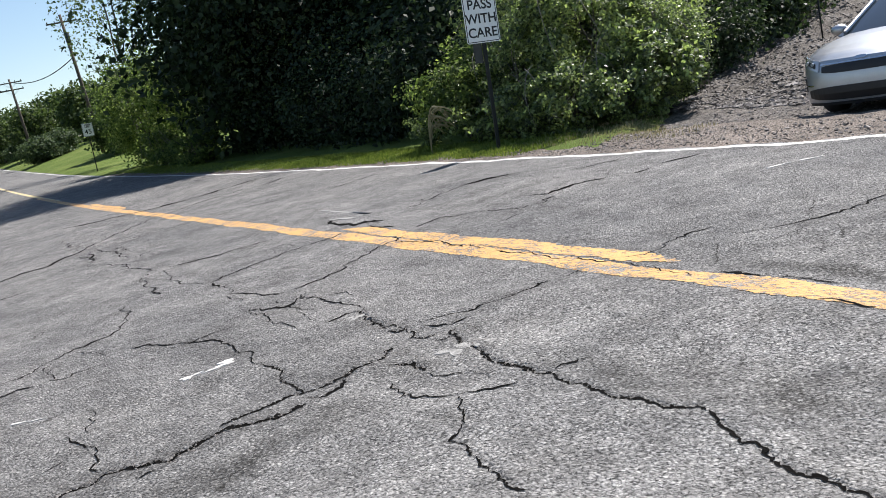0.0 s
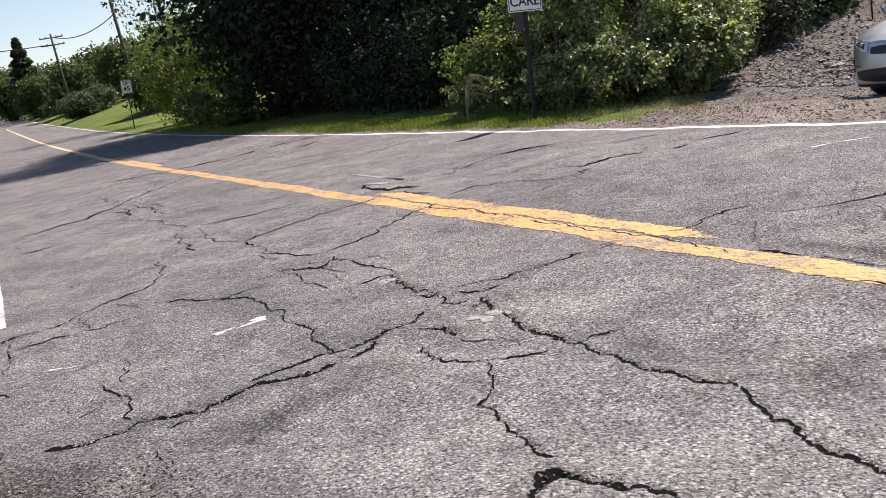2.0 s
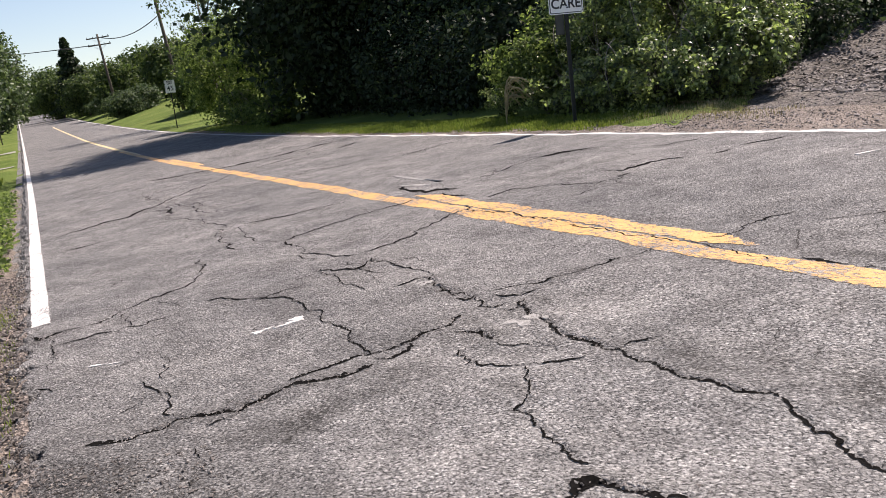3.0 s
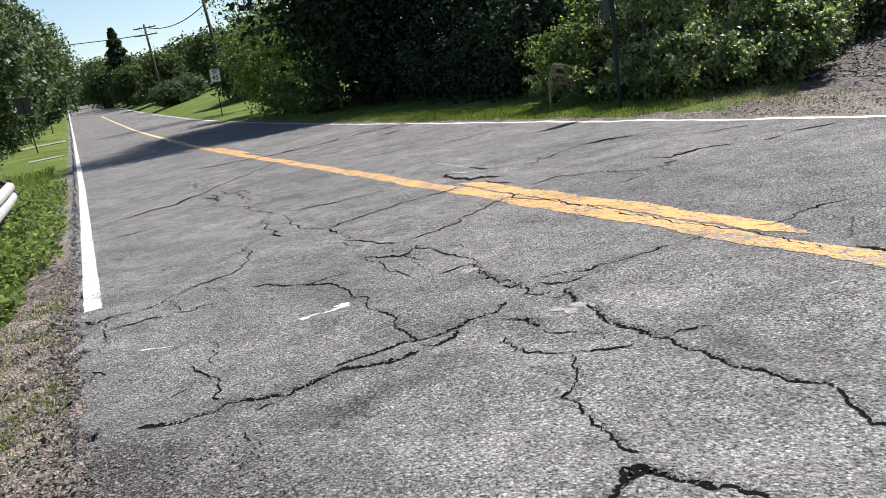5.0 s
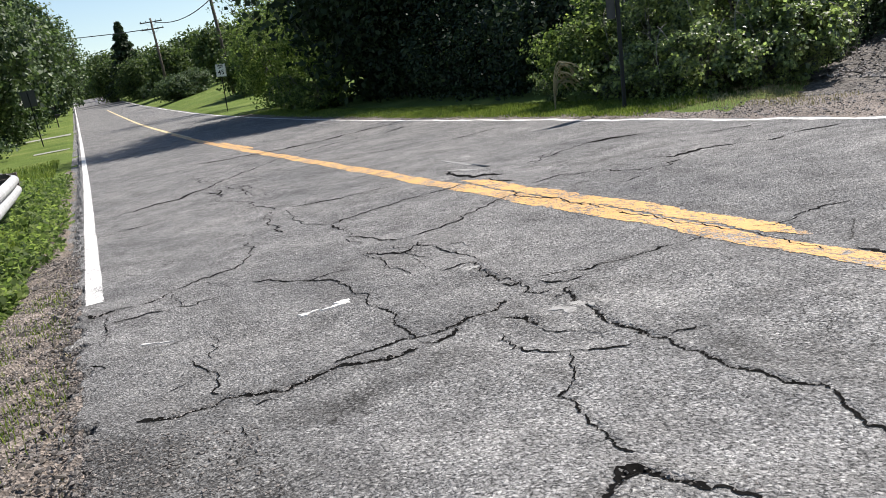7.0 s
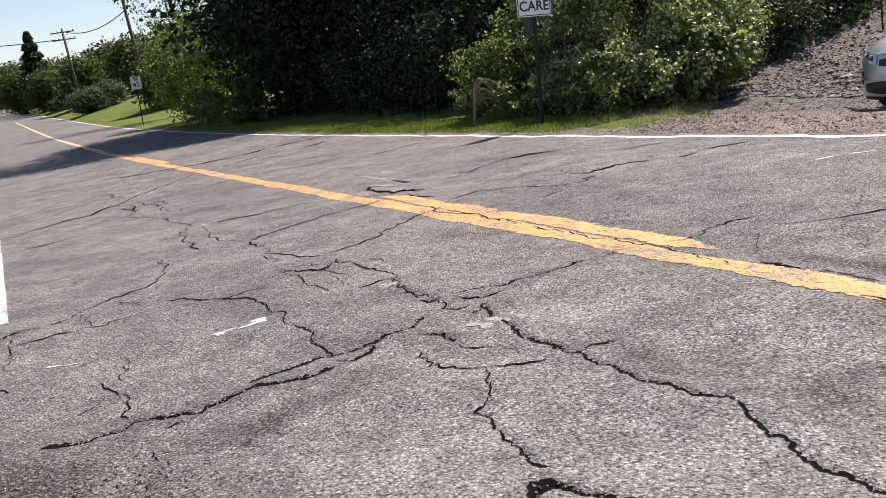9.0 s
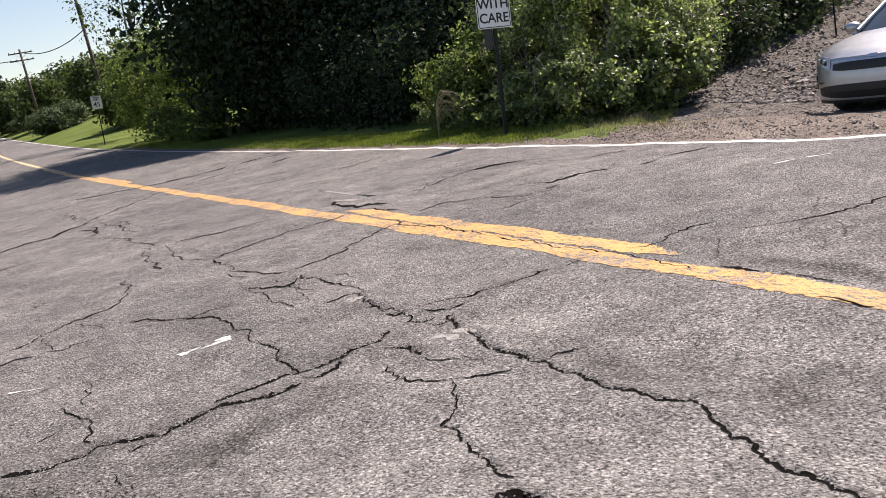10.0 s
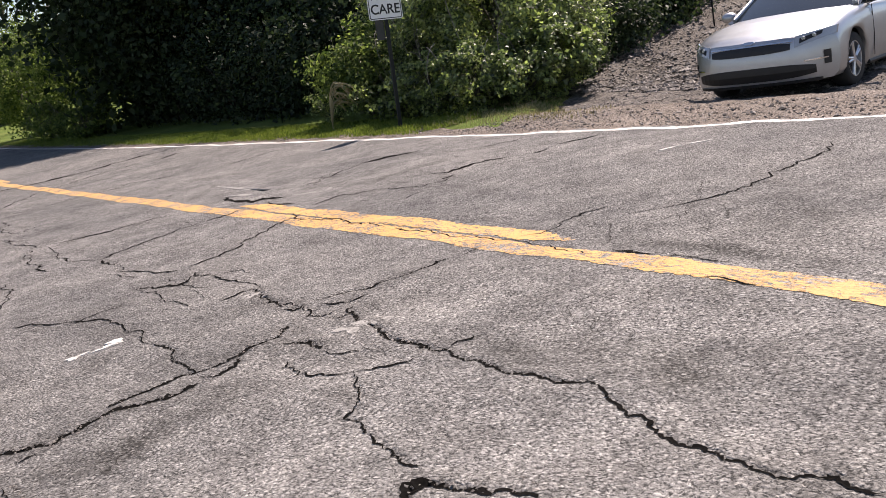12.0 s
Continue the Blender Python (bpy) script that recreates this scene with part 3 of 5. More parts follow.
def crack_fields(X, Y):
    """How deep the road has opened, how gritty it is there, and how far the slabs beside it have tilted."""
    depth, grit, lip = np.zeros_like(X), np.zeros_like(X), np.zeros_like(X)
    for k, (kind, w, run) in enumerate(RUNS):
        if kind != "wide":
            continue
        reach = 0.30
        x0, x1, y0, y1 = run[:, 0].min() - reach, run[:, 0].max() + reach, run[:, 1].min() - reach, run[:, 1].max() + reach
        i = np.where((X[0] > x0) & (X[0] < x1))[0]
        j = np.where((Y[:, 0] > y0) & (Y[:, 0] < y1))[0]
        if not len(i) or not len(j):
            continue
        sl = (slice(j[0], j[-1] + 1), slice(i[0], i[-1] + 1))
        x, y = X[sl], Y[sl]
        best = np.full(x.shape, 9.0)
        along = np.zeros(x.shape)
        wide = np.ones(x.shape)
        total = 0.0
        for a, b in zip(run, run[1:]):
            d = b - a
            n = d @ d + 1e-12
            u = np.clip(((x - a[0]) * d[0] + (y - a[1]) * d[1]) / n, 0, 1)
            dist = np.hypot(x - a[0] - u * d[0], y - a[1] - u * d[1])
            near = dist < best
            best = np.where(near, dist, best)
            wide = np.where(near, 0.55 + 1.5 * abs(d[0]) / math.sqrt(n), wide)
            along = np.where(near, total + u * math.sqrt(n), along)
            total += math.sqrt(n)
        taper = np.clip(along / 0.15, 0.3, 1) * np.clip((total - along) / 0.15, 0.3, 1)
        core = np.exp(-(best / (0.013 + 0.25 * w)) ** 2) * taper
        depth[sl] = np.maximum(depth[sl], core * (0.007 + 0.35 * w))
        fall = np.exp(-(best / 0.11) ** 2)
        lip[sl] = np.maximum(lip[sl], fall * w * 0.30)
        band = np.exp(-(best / 0.12) ** 2) * (0.6 + 0.4 * np.sin(along * 3.1 + k))
        grit[sl] = np.maximum(grit[sl], 0.55 * band * min(1, w / 0.03))
        crumb = np.exp(-(best / 0.030) ** 2) * (0.5 + 0.5 * np.sin(x * 61 + y * 47 + k) * np.sin(x * 97 - y * 83))
        grit[sl] = np.maximum(grit[sl], 0.55 * crumb * min(1, w / 0.025) * wide.clip(0, 1))
    return depth, grit, lip


def ravelled(X, Y):
    """Where the surface has come loose: coarse dark stone without its binder."""
    out = np.zeros_like(X)
    for cx, cy, sx, sy, k in ((2.32, 2.85, 0.20, 0.45, 0.42), (2.55, 2.4, 0.20, 0.55, 0.38), (0.85, 3.72, 0.45, 0.15, 0.5), (1.35, 3.9, 0.18, 0.13, 0.4), (-0.15, 3.7, 0.26, 0.5, 0.75), (0.15, 3.1, 0.35, 0.5, 0.45), (2.1, 3.98, 0.16, 0.10, 0.35), (3.86, 3.0, 0.09, 0.7, 0.6), (4.5, 2.9, 0.4, 0.35, 0.3), (5.3, 8.3, 0.7, 0.22, 0.35), (1.55, 6.2, 0.5, 0.35, 0.22)):
        out = np.maximum(out, k * np.exp(-(((X - cx) / sx) ** 2 + ((Y - cy) / sy) ** 2)))
    return (1.75 * out * (1 + 0.35 * wobble(X, Y, 5.0, 2.0)).clip(0.2, 1.5)).clip(0, 0.9)


def surface_z(X, Y):
    swell = 0.010 * wobble(X, Y, 0.9, 1.0) + 0.004 * wobble(X, Y, 3.5, 4.0)
    near = np.clip((30 - Y) / 10, 0, 1) * np.clip((Y - 0.2) / 0.6, 0, 1)
    # the broken heart of the road has sunk, and its slabs stand a little askew
    sink = -0.020 * np.exp(-(((X - 2.0) / 0.55) ** 2 + ((Y - 4.2) / 0.45) ** 2)) - 0.018 * np.exp(-(((X - 2.6) / 0.35) ** 2 + ((Y - 2.4) / 1.6) ** 2))
    heave = 0.0
    for cx, cy, sx, sy, h in ((5.6, 7.9, 0.9, 0.30, 0.030), (5.4, 10.3, 0.7, 0.35, 0.025), (4.6, 9.6, 0.5, 0.25, 0.030), (3.4, 3.2, 0.35, 0.7, 0.020), (3.0, 3.9, 0.30, 0.8, 0.020), (1.6, 6.3, 0.6, 0.4, 0.018), (4.7, 3.4, 0.5, 0.6, 0.015)):
        heave = heave + h * np.exp(-(((X - cx) / sx) ** 2 + ((Y - cy) / sy) ** 2))
    return road_z(Y) + (swell + sink + heave) * near


def road_height(X, Y):
    depth, _, lip = crack_fields(X, Y)
    edge = np.clip((-0.34 - X + 0.05 * wobble(X, Y, 5.0) + 0.035 * wobble(X, Y, 14.0, 2.0)) / 0.05, 0, 1)
    edge_r = np.clip((X - edge_right(Y) - 0.12 + 0.03 * wobble(X, Y, 4.0)) / 0.10, 0, 1)
    return surface_z(X, Y) - depth + lip - 0.085 * edge - 0.085 * edge_r


def on_road(x, y, up=0.0):
    X, Y = np.array([[x]], float), np.array([[y]], float)
    return float(surface_z(X, Y)[0, 0]) + up


# ---- ground, road and markings ----
gx = lines((-900, -60, 120, 8), (-60, -8, 4, 0.8), (-8, -0.9, 0.5, 0.15), (-0.9, 9, 0.3, 0.3), (9, 30, 0.3, 1.0), (30, 80, 1.5, 8), (80, 900, 10, 120))
gy = lines((-600, -20, 90, 4), (-20, 2, 2, 0.4), (2, 30, 0.35, 0.6), (30, 120, 0.8, 4), (120, 400, 5, 20), (400, 1500, 30, 150))
ground = grid_sheet("ground", gx, gy, land_z, GRASS)
tagged(ground, "mown green grass and rough verge under the trees", "ground", kind="structure")

rx = lines((-0.62, 0.0, 0.024, 0.014), (0.0, 3.0, 0.0125, 0.0125), (3.0, 4.2, 0.016, 0.024), (4.2, 7.9, 0.03, 0.05))
ry = lines((-60, 0.7, 6, 0.05), (0.7, 1.8, 0.03, 0.0135), (1.8, 5.8, 0.0125, 0.0125), (5.8, 12, 0.016, 0.05), (12, 30, 0.06, 0.35), (30, 120, 0.5, 4), (120, 420, 5, 20))
road = grid_sheet("road", rx, ry, road_height, ASPHALT, attribute=lambda X, Y: np.maximum(crack_fields(X, Y)[1], ravelled(X, Y)))
tagged(road, "worn grey asphalt road with wide open cracks", "road", kind="structure")


def marking(name, x_of, half, y0, y1, material, label, wavy=0.004):
    """A painted line that lies on the road and follows its cracks."""
    ys = lines((y0, min(y1, 12.0), 0.02, 0.03), (12.0, min(y1, 40.0), 0.06, 0.5), (40.0, max(y1, 40.5), 1, 6)) if y0 < 12 < y1 else lines((y0, y1, 0.02, 0.03) if y1 < 12 else (y0, y1, 0.3, 0.4 if y1 < 40 else 4.0))
    xs = np.linspace(-half, half, 9)
    S, Y = np.meshgrid(xs, ys)
    rng = np.random.default_rng(int(half * 1e5))
    ends = np.clip((Y - y0 + 0.05) / 0.45, 0.1, 1) * np.clip((y1 - Y + 0.05) / 0.6, 0.1, 1) if y1 < 30 else 1.0
    X = S * ends * (1 + 0.02 * np.sin(Y * 3.1)) + x_of(Y) + (np.abs(S) > half * 0.9) * rng.normal(0, wavy, S.shape) * (Y < 14)
    depth, grit, lip = crack_fields_at(X, Y)
    Z = surface_z(X, Y) - depth + lip + 0.0026 + 0.0015 * np.clip(Y / 40, 0, 1)
    n, w = len(ys), len(xs)
    a = (np.arange(n - 1)[:, None] * w + np.arange(w - 1)[None]).ravel()
    me = bpy.data.meshes.new(name)
    me.from_pydata(np.stack([X, Y, Z], -1).reshape(-1, 3).tolist(), [], np.stack([a, a + 1, a + w + 1, a + w], -1).tolist())
    me.attributes.new("grit", "FLOAT", "POINT").data.foreach_set("value", grit.astype(np.float32).ravel())
    me.materials.append(material)
    return tagged(smooth(new(name, me)), label, "road marking", kind="structure")


def crack_fields_at(X, Y):
    """The cracks' fields over a sheet that is not square, taken from a fine table."""
    xs, ys = lines((float(X.min()) - 0.05, float(X.max()) + 0.05, 0.012, 0.012)), ry[(ry > Y.min() - 1) & (ry < min(Y.max(), 14) + 1)]
    if len(ys) < 3:
        return np.zeros_like(X), np.zeros_like(X), np.zeros_like(X)
    table = crack_fields(*np.meshgrid(xs, ys))
    i = np.clip(np.searchsorted(xs, X), 0, len(xs) - 1)
    j = np.clip(np.searchsorted(ys, Y), 0, len(ys) - 1)
    return [f[j, i] for f in table]


marking("edge_line_near", lambda y: np.interp(y, [7, 13, 22, 60], [-0.230, -0.212, -0.19, -0.20]), 0.070, 7.35, 400, WHITE, "worn white edge line painted on asphalt")
marking("edge_line_far", lambda y: edge_right(y), 0.055, -50, 400, WHITE, "worn white edge line beside the verge")
marking("centre_line_near", lambda y: np.interp(y, [0, 2.5, 5, 9, 14, 18, 24, 35], [3.50, 3.515, 3.570, 3.567, 3.58, 3.59, 3.57, 3.56]), 0.110, -50, 35, YELLOW, "flaking yellow centre line on cracked asphalt", 0.006)
marking("centre_line_far", lambda y: 3.812 + 0.010 * np.sin(y * 1.7), 0.103, 4.05, 9.3, YELLOW, "flaking second yellow centre line, partly worn away", 0.010)
marking("centre_line_stub", lambda y: MID + 0.13 + 0 * y, 0.075, 22.4, 28.0, YELLOW, "short remnant of the second yellow centre line")
marking("centre_line_faded", lambda y: MID + 0 * y, 0.095, 35, 125, FADED, "faded yellow centre line")


ROAD_Z = road_height(*np.meshgrid(rx, ry))


def on_sheet(P):
    """Heights of the road sheet, cracks and all, under the points P."""
    i = np.clip(np.searchsorted(rx, P[:, 0]) - 1, 0, len(rx) - 2)
    j = np.clip(np.searchsorted(ry, P[:, 1]) - 1, 0, len(ry) - 2)
    u = ((P[:, 0] - rx[i]) / (rx[i + 1] - rx[i])).clip(0, 1)
    v = ((P[:, 1] - ry[j]) / (ry[j + 1] - ry[j])).clip(0, 1)
    return (ROAD_Z[j, i] * (1 - u) + ROAD_Z[j, i + 1] * u) * (1 - v) + (ROAD_Z[j + 1, i] * (1 - u) + ROAD_Z[j + 1, i + 1] * u) * v


def crack_ribbon(run, w, seed):
    """A crack's ribbon of grit, near-black to paint in the shade of the gap: uneven banks that follow the broken road.
    """
    rng = np.random.default_rng(seed + 500)
    n = len(run)
    d = np.gradient(run, axis=0)
    d /= np.hypot(d[:, 0], d[:, 1])[:, None] + 1e-9
    side = np.stack([-d[:, 1], d[:, 0]], 1)
    ends = np.minimum(1, np.minimum(np.arange(n), np.arange(n)[::-1]) / 3 + 0.15)
    wide = 0.55 + 1.0 * np.abs(d[:, 0])
    knots = rng.uniform(0.5 if w < 0.02 else 0.3, 1.5, n // 5 + 3)
    slow = np.interp(np.arange(n) / 5, np.arange(len(knots)), knots)
    gap = np.interp(np.arange(n) / 9, np.arange(n // 9 + 3), rng.choice([0.6, 1.0, 1.0, 1.2], n // 9 + 3))
    ends = ends * slow * gap
    wl = (0.0015 + w * 0.5 * wide * rng.uniform(0.3, 1.3, n)) * ends
    wr = (0.0015 + w * 0.5 * wide * rng.uniform(0.3, 1.3, n)) * ends
    L, R = run + side * wl[:, None], run - side * wr[:, None]
    far = 0.0035 + 0.001 * np.clip(run[:, 1] / 10, 0, 4)
    zl, zm, zr = on_sheet(L) + far, on_sheet(run) + far, on_sheet(R) + far
    verts, faces = [], []
    for i in range(n):
        verts += [(L[i][0], L[i][1], zl[i]), (run[i][0], run[i][1], zm[i]), (R[i][0], R[i][1], zr[i])]
    for i in range(n - 1):
        a = 3 * i
        faces += [(a, a + 1, a + 4, a + 3), (a + 1, a + 2, a + 5, a + 4)]
    return verts, faces


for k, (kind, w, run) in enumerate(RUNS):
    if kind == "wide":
        part("crack_or_shadow", crack_ribbon(run, 0.002 + w * 0.9, k), GRIT_SHADE, road)
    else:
        part("crack_or_shadow", crack_ribbon(run, 0.0022 + 1.15 * w * min(3.6, 1.0 + 0.40 * max(0.0, run[:, 1].mean() - 5.0)), k), GRIT_SHADE, road)


def splat(cx, cy, pieces, seed):
    """A ragged pale patch of filler, a few millimetres thick."""
    rng = np.random.default_rng(seed)
    out = []
    for dx, dy, rx_, ry_, turn in pieces:
        n = 22
        a = np.linspace(0, 2 * np.pi, n, endpoint=False)
        r = 1 + 0.22 * np.sin(3 * a + rng.uniform(0, 6)) + 0.18 * np.sin(5 * a + rng.uniform(0, 6)) + rng.uniform(-0.12, 0.12, n)
        ex, ey = rx_ * r * np.cos(a), ry_ * r * np.sin(a)
        c, s = math.cos(turn), math.sin(turn)
        px, py = cx + dx + c * ex - s * ey, cy + dy + s * ex + c * ey
        ring = [(x, y, on_road(x, y, 0.005)) for x, y in zip(px, py)]
        low = [(x + (x - cx - dx) * 0.05, y + (y - cy - dy) * 0.05, z - 0.005) for x, y, z in ring]
        out.append((ring + low + [(cx + dx, cy + dy, on_road(cx + dx, cy + dy, 0.006))], [(i, (i + 1) % n, 2 * n) for i in range(n)] + [(n + i, n + (i + 1) % n, (i + 1) % n, i) for i in range(n)]))
    return joined(out)


# ---- plants ----
def leaf_quads(rng, centres, out_dirs, size, stretch=1.6):
    """Folded, pointed leaves at the centres, facing roughly outwards and up."""
    n = len(centres)
    nrm = out_dirs * 0.6 + rng.normal(0, 0.65, (n, 3)) + np.array([0, 0, 0.45])
    nrm /= np.linalg.norm(nrm, axis=1)[:, None]
    t = np.cross(nrm, rng.normal(0, 1, (n, 3)))
    t /= np.linalg.norm(t, axis=1)[:, None] + 1e-9
    b = np.cross(nrm, t)
    s = (size * rng.uniform(0.6, 1.3, n))[:, None]
    tip, side = t * s * stretch * 0.5, b * s * 0.5
    lift = nrm * s * 0.16
    return np.stack([centres - tip, centres + side + lift, centres + tip, centres - side + lift], 1)


def crown_points(rng, n, clumps, radii, hollow=0.45, spread=0.16, low=-1.0):
    """Leaf places in many clumps of uneven size round a lopsided crown."""
    d = rng.normal(0, 1, (clumps, 3))
    d /= np.linalg.norm(d, axis=1)[:, None]
    d[:, 2] = np.maximum(d[:, 2], low)
    r = rng.uniform(hollow, 1.0, clumps) ** 0.6 * (1 + 0.22 * np.sin(d[:, 0] * 4 + 1) * np.cos(d[:, 1] * 5) + 0.12 * rng.normal(0, 1, clumps))
    c = d * r[:, None]
    size = rng.uniform(0.5, 1.5, clumps)
    which = rng.choice(clumps, n, p=size / size.sum())
    off = rng.normal(0, 1, (n, 3)) * (spread * size[which])[:, None]
    off[:, 2] *= 0.7
    p = c[which] + off
    o = c[which] + off * 1.5
    o /= np.linalg.norm(o, axis=1)[:, None] + 1e-9
    return p * np.array(radii), o


def limbs(rng, height, spread, trunk_r, base=0.35, count=9, lean=0.0, stems=1):
    """A trunk, or several stems, that taper and carry forking limbs."""
    pieces = []
    for s in range(stems):
        a0 = rng.uniform(0, 6.28)
        out0 = 0.0 if stems == 1 else 0.25 * spread
        path, p = [], Vector((math.cos(a0) * out0 * 0.2, math.sin(a0) * out0 * 0.2, -0.1))
        for i in range(9):
            u = i / 8
            path.append(Vector((p.x + math.cos(a0) * out0 * u + lean * u * u + 0.04 * height * rng.normal(0, 0.35) * u, p.y + math.sin(a0) * out0 * u + 0.04 * height * rng.normal(0, 0.35) * u, -0.1 + height * u)))
        rr = trunk_r / math.sqrt(stems)
        pieces.append(tube(path, [rr * (1.35 if i == 0 else 1.0) * (1 - 0.85 * i / 8) for i in range(9)], 7))
        for k in range(count):
            u = base + (0.95 - base) * (k + rng.uniform(0, 0.8)) / count
            i = min(7, int(u * 8))
            q = path[i].lerp(path[i + 1], u * 8 - i)
            a = k * 2.4 + rng.uniform(-0.5, 0.5)
            ln = spread * (1.1 - 0.65 * u) * rng.uniform(0.7, 1.1)
            way = Vector((math.cos(a), math.sin(a), rng.uniform(0.25, 0.9)))
            bits = [q + way * ln * f + Vector((0, 0, 0.12 * ln * f * f)) + Vector(rng.normal(0, 0.03 * ln, 3)) * f for f in (0, 0.35, 0.7, 1.0)]
            r0 = rr * (1 - 0.85 * u) * 0.55
            pieces.append(tube(bits, [r0, r0 * 0.7, r0 * 0.45, r0 * 0.15], 5))
            for f in (1, 2):
                w2 = (way + Vector(rng.normal(0, 0.6, 3))).normalized()
                pieces.append(tube([bits[f], bits[f] + w2 * ln * 0.25, bits[f] + w2 * ln * 0.45 + Vector((0, 0, 0.05 * ln))], [r0 * 0.45, r0 * 0.3, r0 * 0.08], 4))
    return joined(pieces)


def tree(name, label, seed, height, radii, centre_z, n, clumps, size, leaf, at, trunk_r=0.22, stems=1, base=0.35, spread=0.16, hollow=0.45, low=-1.0, count=9, group="", lean=0.0, twigs=0):
    rng = np.random.default_rng(seed)
    ob = thing(name, label, "shrub" if name in ("bush", "shrub") else "tree", group, at=at)
    for _ in range(stems):
        a = rng.uniform(0, 6.28)
        ln = 0.0 if stems == 1 else 0.4 * max(radii[:2])
        ob2 = smooth(part("trunk" if stems == 1 else "stem", limbs(rng, height * 0.92, max(radii[:2]) * (0.85 if stems == 1 else 0.55), trunk_r / math.sqrt(stems), base, count, ln), BARK, ob))
        ob2.matrix_local = pose(0, 0, 0, 0, 0, math.degrees(a))
    p, o = crown_points(rng, n, clumps, radii, hollow, spread, low)
    p[:, 2] += centre_z
    p[:, 2] = np.abs(p[:, 2] - 0.05) + 0.05
    quads_mesh("crown", leaf_quads(rng, p, o, size), leaf, ob)
    for k in range(twigs):
        a = rng.uniform(0, 6.28)
        r = max(radii[:2])
        top = rng.uniform(0.7, 1.05) * height * 0.8
        path = [Vector((math.cos(a + 0.5 * u) * r * (0.75 + 0.33 * math.sin(2.2 * u)), math.sin(a + 0.5 * u) * r * (0.75 + 0.33 * math.sin(2.2 * u)), top * (1 - u ** 1.5) + 0.25)) for u in np.linspace(0, 1, 7)]
        part("twig", tube(path, [0.008, 0.008, 0.007, 0.006, 0.005, 0.004, 0.002], 5), TWIG, ob, "bare grey vine")
    return ob


def stand(x, y, turn=0.0, scale=1.0, sink=0.03):
    return pose(x, y, float(land_z(np.array(x), np.array(y))) - sink, 0, 0, turn) @ Matrix.Scale(scale, 4)


def copies(proto, rows, sink=0.03):
    for x, y, turn, scale in rows:
        ob = copy_thing(proto, stand(x, y, turn, 1.0, sink))
        ob.scale = (scale, scale, scale * (0.94 + 0.12 * ((turn * 0.37) % 1)))


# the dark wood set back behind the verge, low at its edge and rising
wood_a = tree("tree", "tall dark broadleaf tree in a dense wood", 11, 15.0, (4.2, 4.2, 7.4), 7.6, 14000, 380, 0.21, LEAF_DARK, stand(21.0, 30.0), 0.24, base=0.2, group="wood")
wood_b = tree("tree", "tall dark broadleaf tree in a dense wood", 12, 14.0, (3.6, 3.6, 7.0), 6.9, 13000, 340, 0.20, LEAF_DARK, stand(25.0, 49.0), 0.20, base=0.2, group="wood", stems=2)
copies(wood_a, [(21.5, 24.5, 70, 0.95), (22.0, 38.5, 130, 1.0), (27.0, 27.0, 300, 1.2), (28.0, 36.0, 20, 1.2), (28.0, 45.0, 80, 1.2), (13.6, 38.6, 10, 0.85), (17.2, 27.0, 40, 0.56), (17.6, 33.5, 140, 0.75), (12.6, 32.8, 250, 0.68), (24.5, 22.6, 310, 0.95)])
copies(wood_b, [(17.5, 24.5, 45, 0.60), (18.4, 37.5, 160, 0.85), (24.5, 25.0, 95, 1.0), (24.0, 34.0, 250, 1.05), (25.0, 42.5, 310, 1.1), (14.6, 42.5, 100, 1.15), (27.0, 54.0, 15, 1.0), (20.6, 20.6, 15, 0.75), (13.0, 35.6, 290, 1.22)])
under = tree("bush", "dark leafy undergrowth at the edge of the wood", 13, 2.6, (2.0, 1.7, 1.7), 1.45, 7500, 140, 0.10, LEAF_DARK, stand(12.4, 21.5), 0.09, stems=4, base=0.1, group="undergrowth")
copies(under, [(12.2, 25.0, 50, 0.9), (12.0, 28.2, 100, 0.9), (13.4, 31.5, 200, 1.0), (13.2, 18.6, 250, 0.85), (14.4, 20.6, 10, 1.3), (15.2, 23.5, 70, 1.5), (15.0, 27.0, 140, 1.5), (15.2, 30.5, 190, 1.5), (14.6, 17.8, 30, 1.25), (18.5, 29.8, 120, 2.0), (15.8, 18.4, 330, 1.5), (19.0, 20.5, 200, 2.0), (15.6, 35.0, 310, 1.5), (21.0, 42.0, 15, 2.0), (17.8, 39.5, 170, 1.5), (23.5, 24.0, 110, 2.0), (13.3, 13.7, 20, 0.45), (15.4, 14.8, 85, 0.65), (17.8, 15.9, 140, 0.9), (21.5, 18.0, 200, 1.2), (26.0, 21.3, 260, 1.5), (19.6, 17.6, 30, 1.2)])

# the sunlit thicket behind the sign
thicket = tree("bush", "sprawling sunlit roadside bush with climbing vines", 21, 3.3, (1.55, 1.5, 1.7), 1.75, 27000, 90, 0.052, LEAF_MID, stand(11.5, 13.5), 0.07, stems=5, base=0.08, hollow=0.5, spread=0.10, group="thicket", twigs=12)
copies(thicket, [(12.0, 16.7, 75, 1.05), (10.9, 15.6, 200, 0.78), (12.8, 15.4, 20, 1.1), (13.5, 17.2, 290, 1.35), (11.8, 12.5, 130, 0.66)])
low_bush = tree("bush", "low leafy bush at the foot of the thicket", 24, 1.3, (0.75, 0.7, 0.6), 0.62, 4500, 45, 0.052, LEAF_MID, stand(9.8, 12.4), 0.04, stems=4, base=0.1, hollow=0.4, spread=0.12, group="low bushes", twigs=3)
copies(low_bush, [(9.75, 13.6, 100, 1.05), (9.7, 14.9, 160, 1.0), (10.4, 11.8, 220, 0.95), (11.1, 11.9, 20, 1.2), (9.9, 17.9, 280, 0.6)])
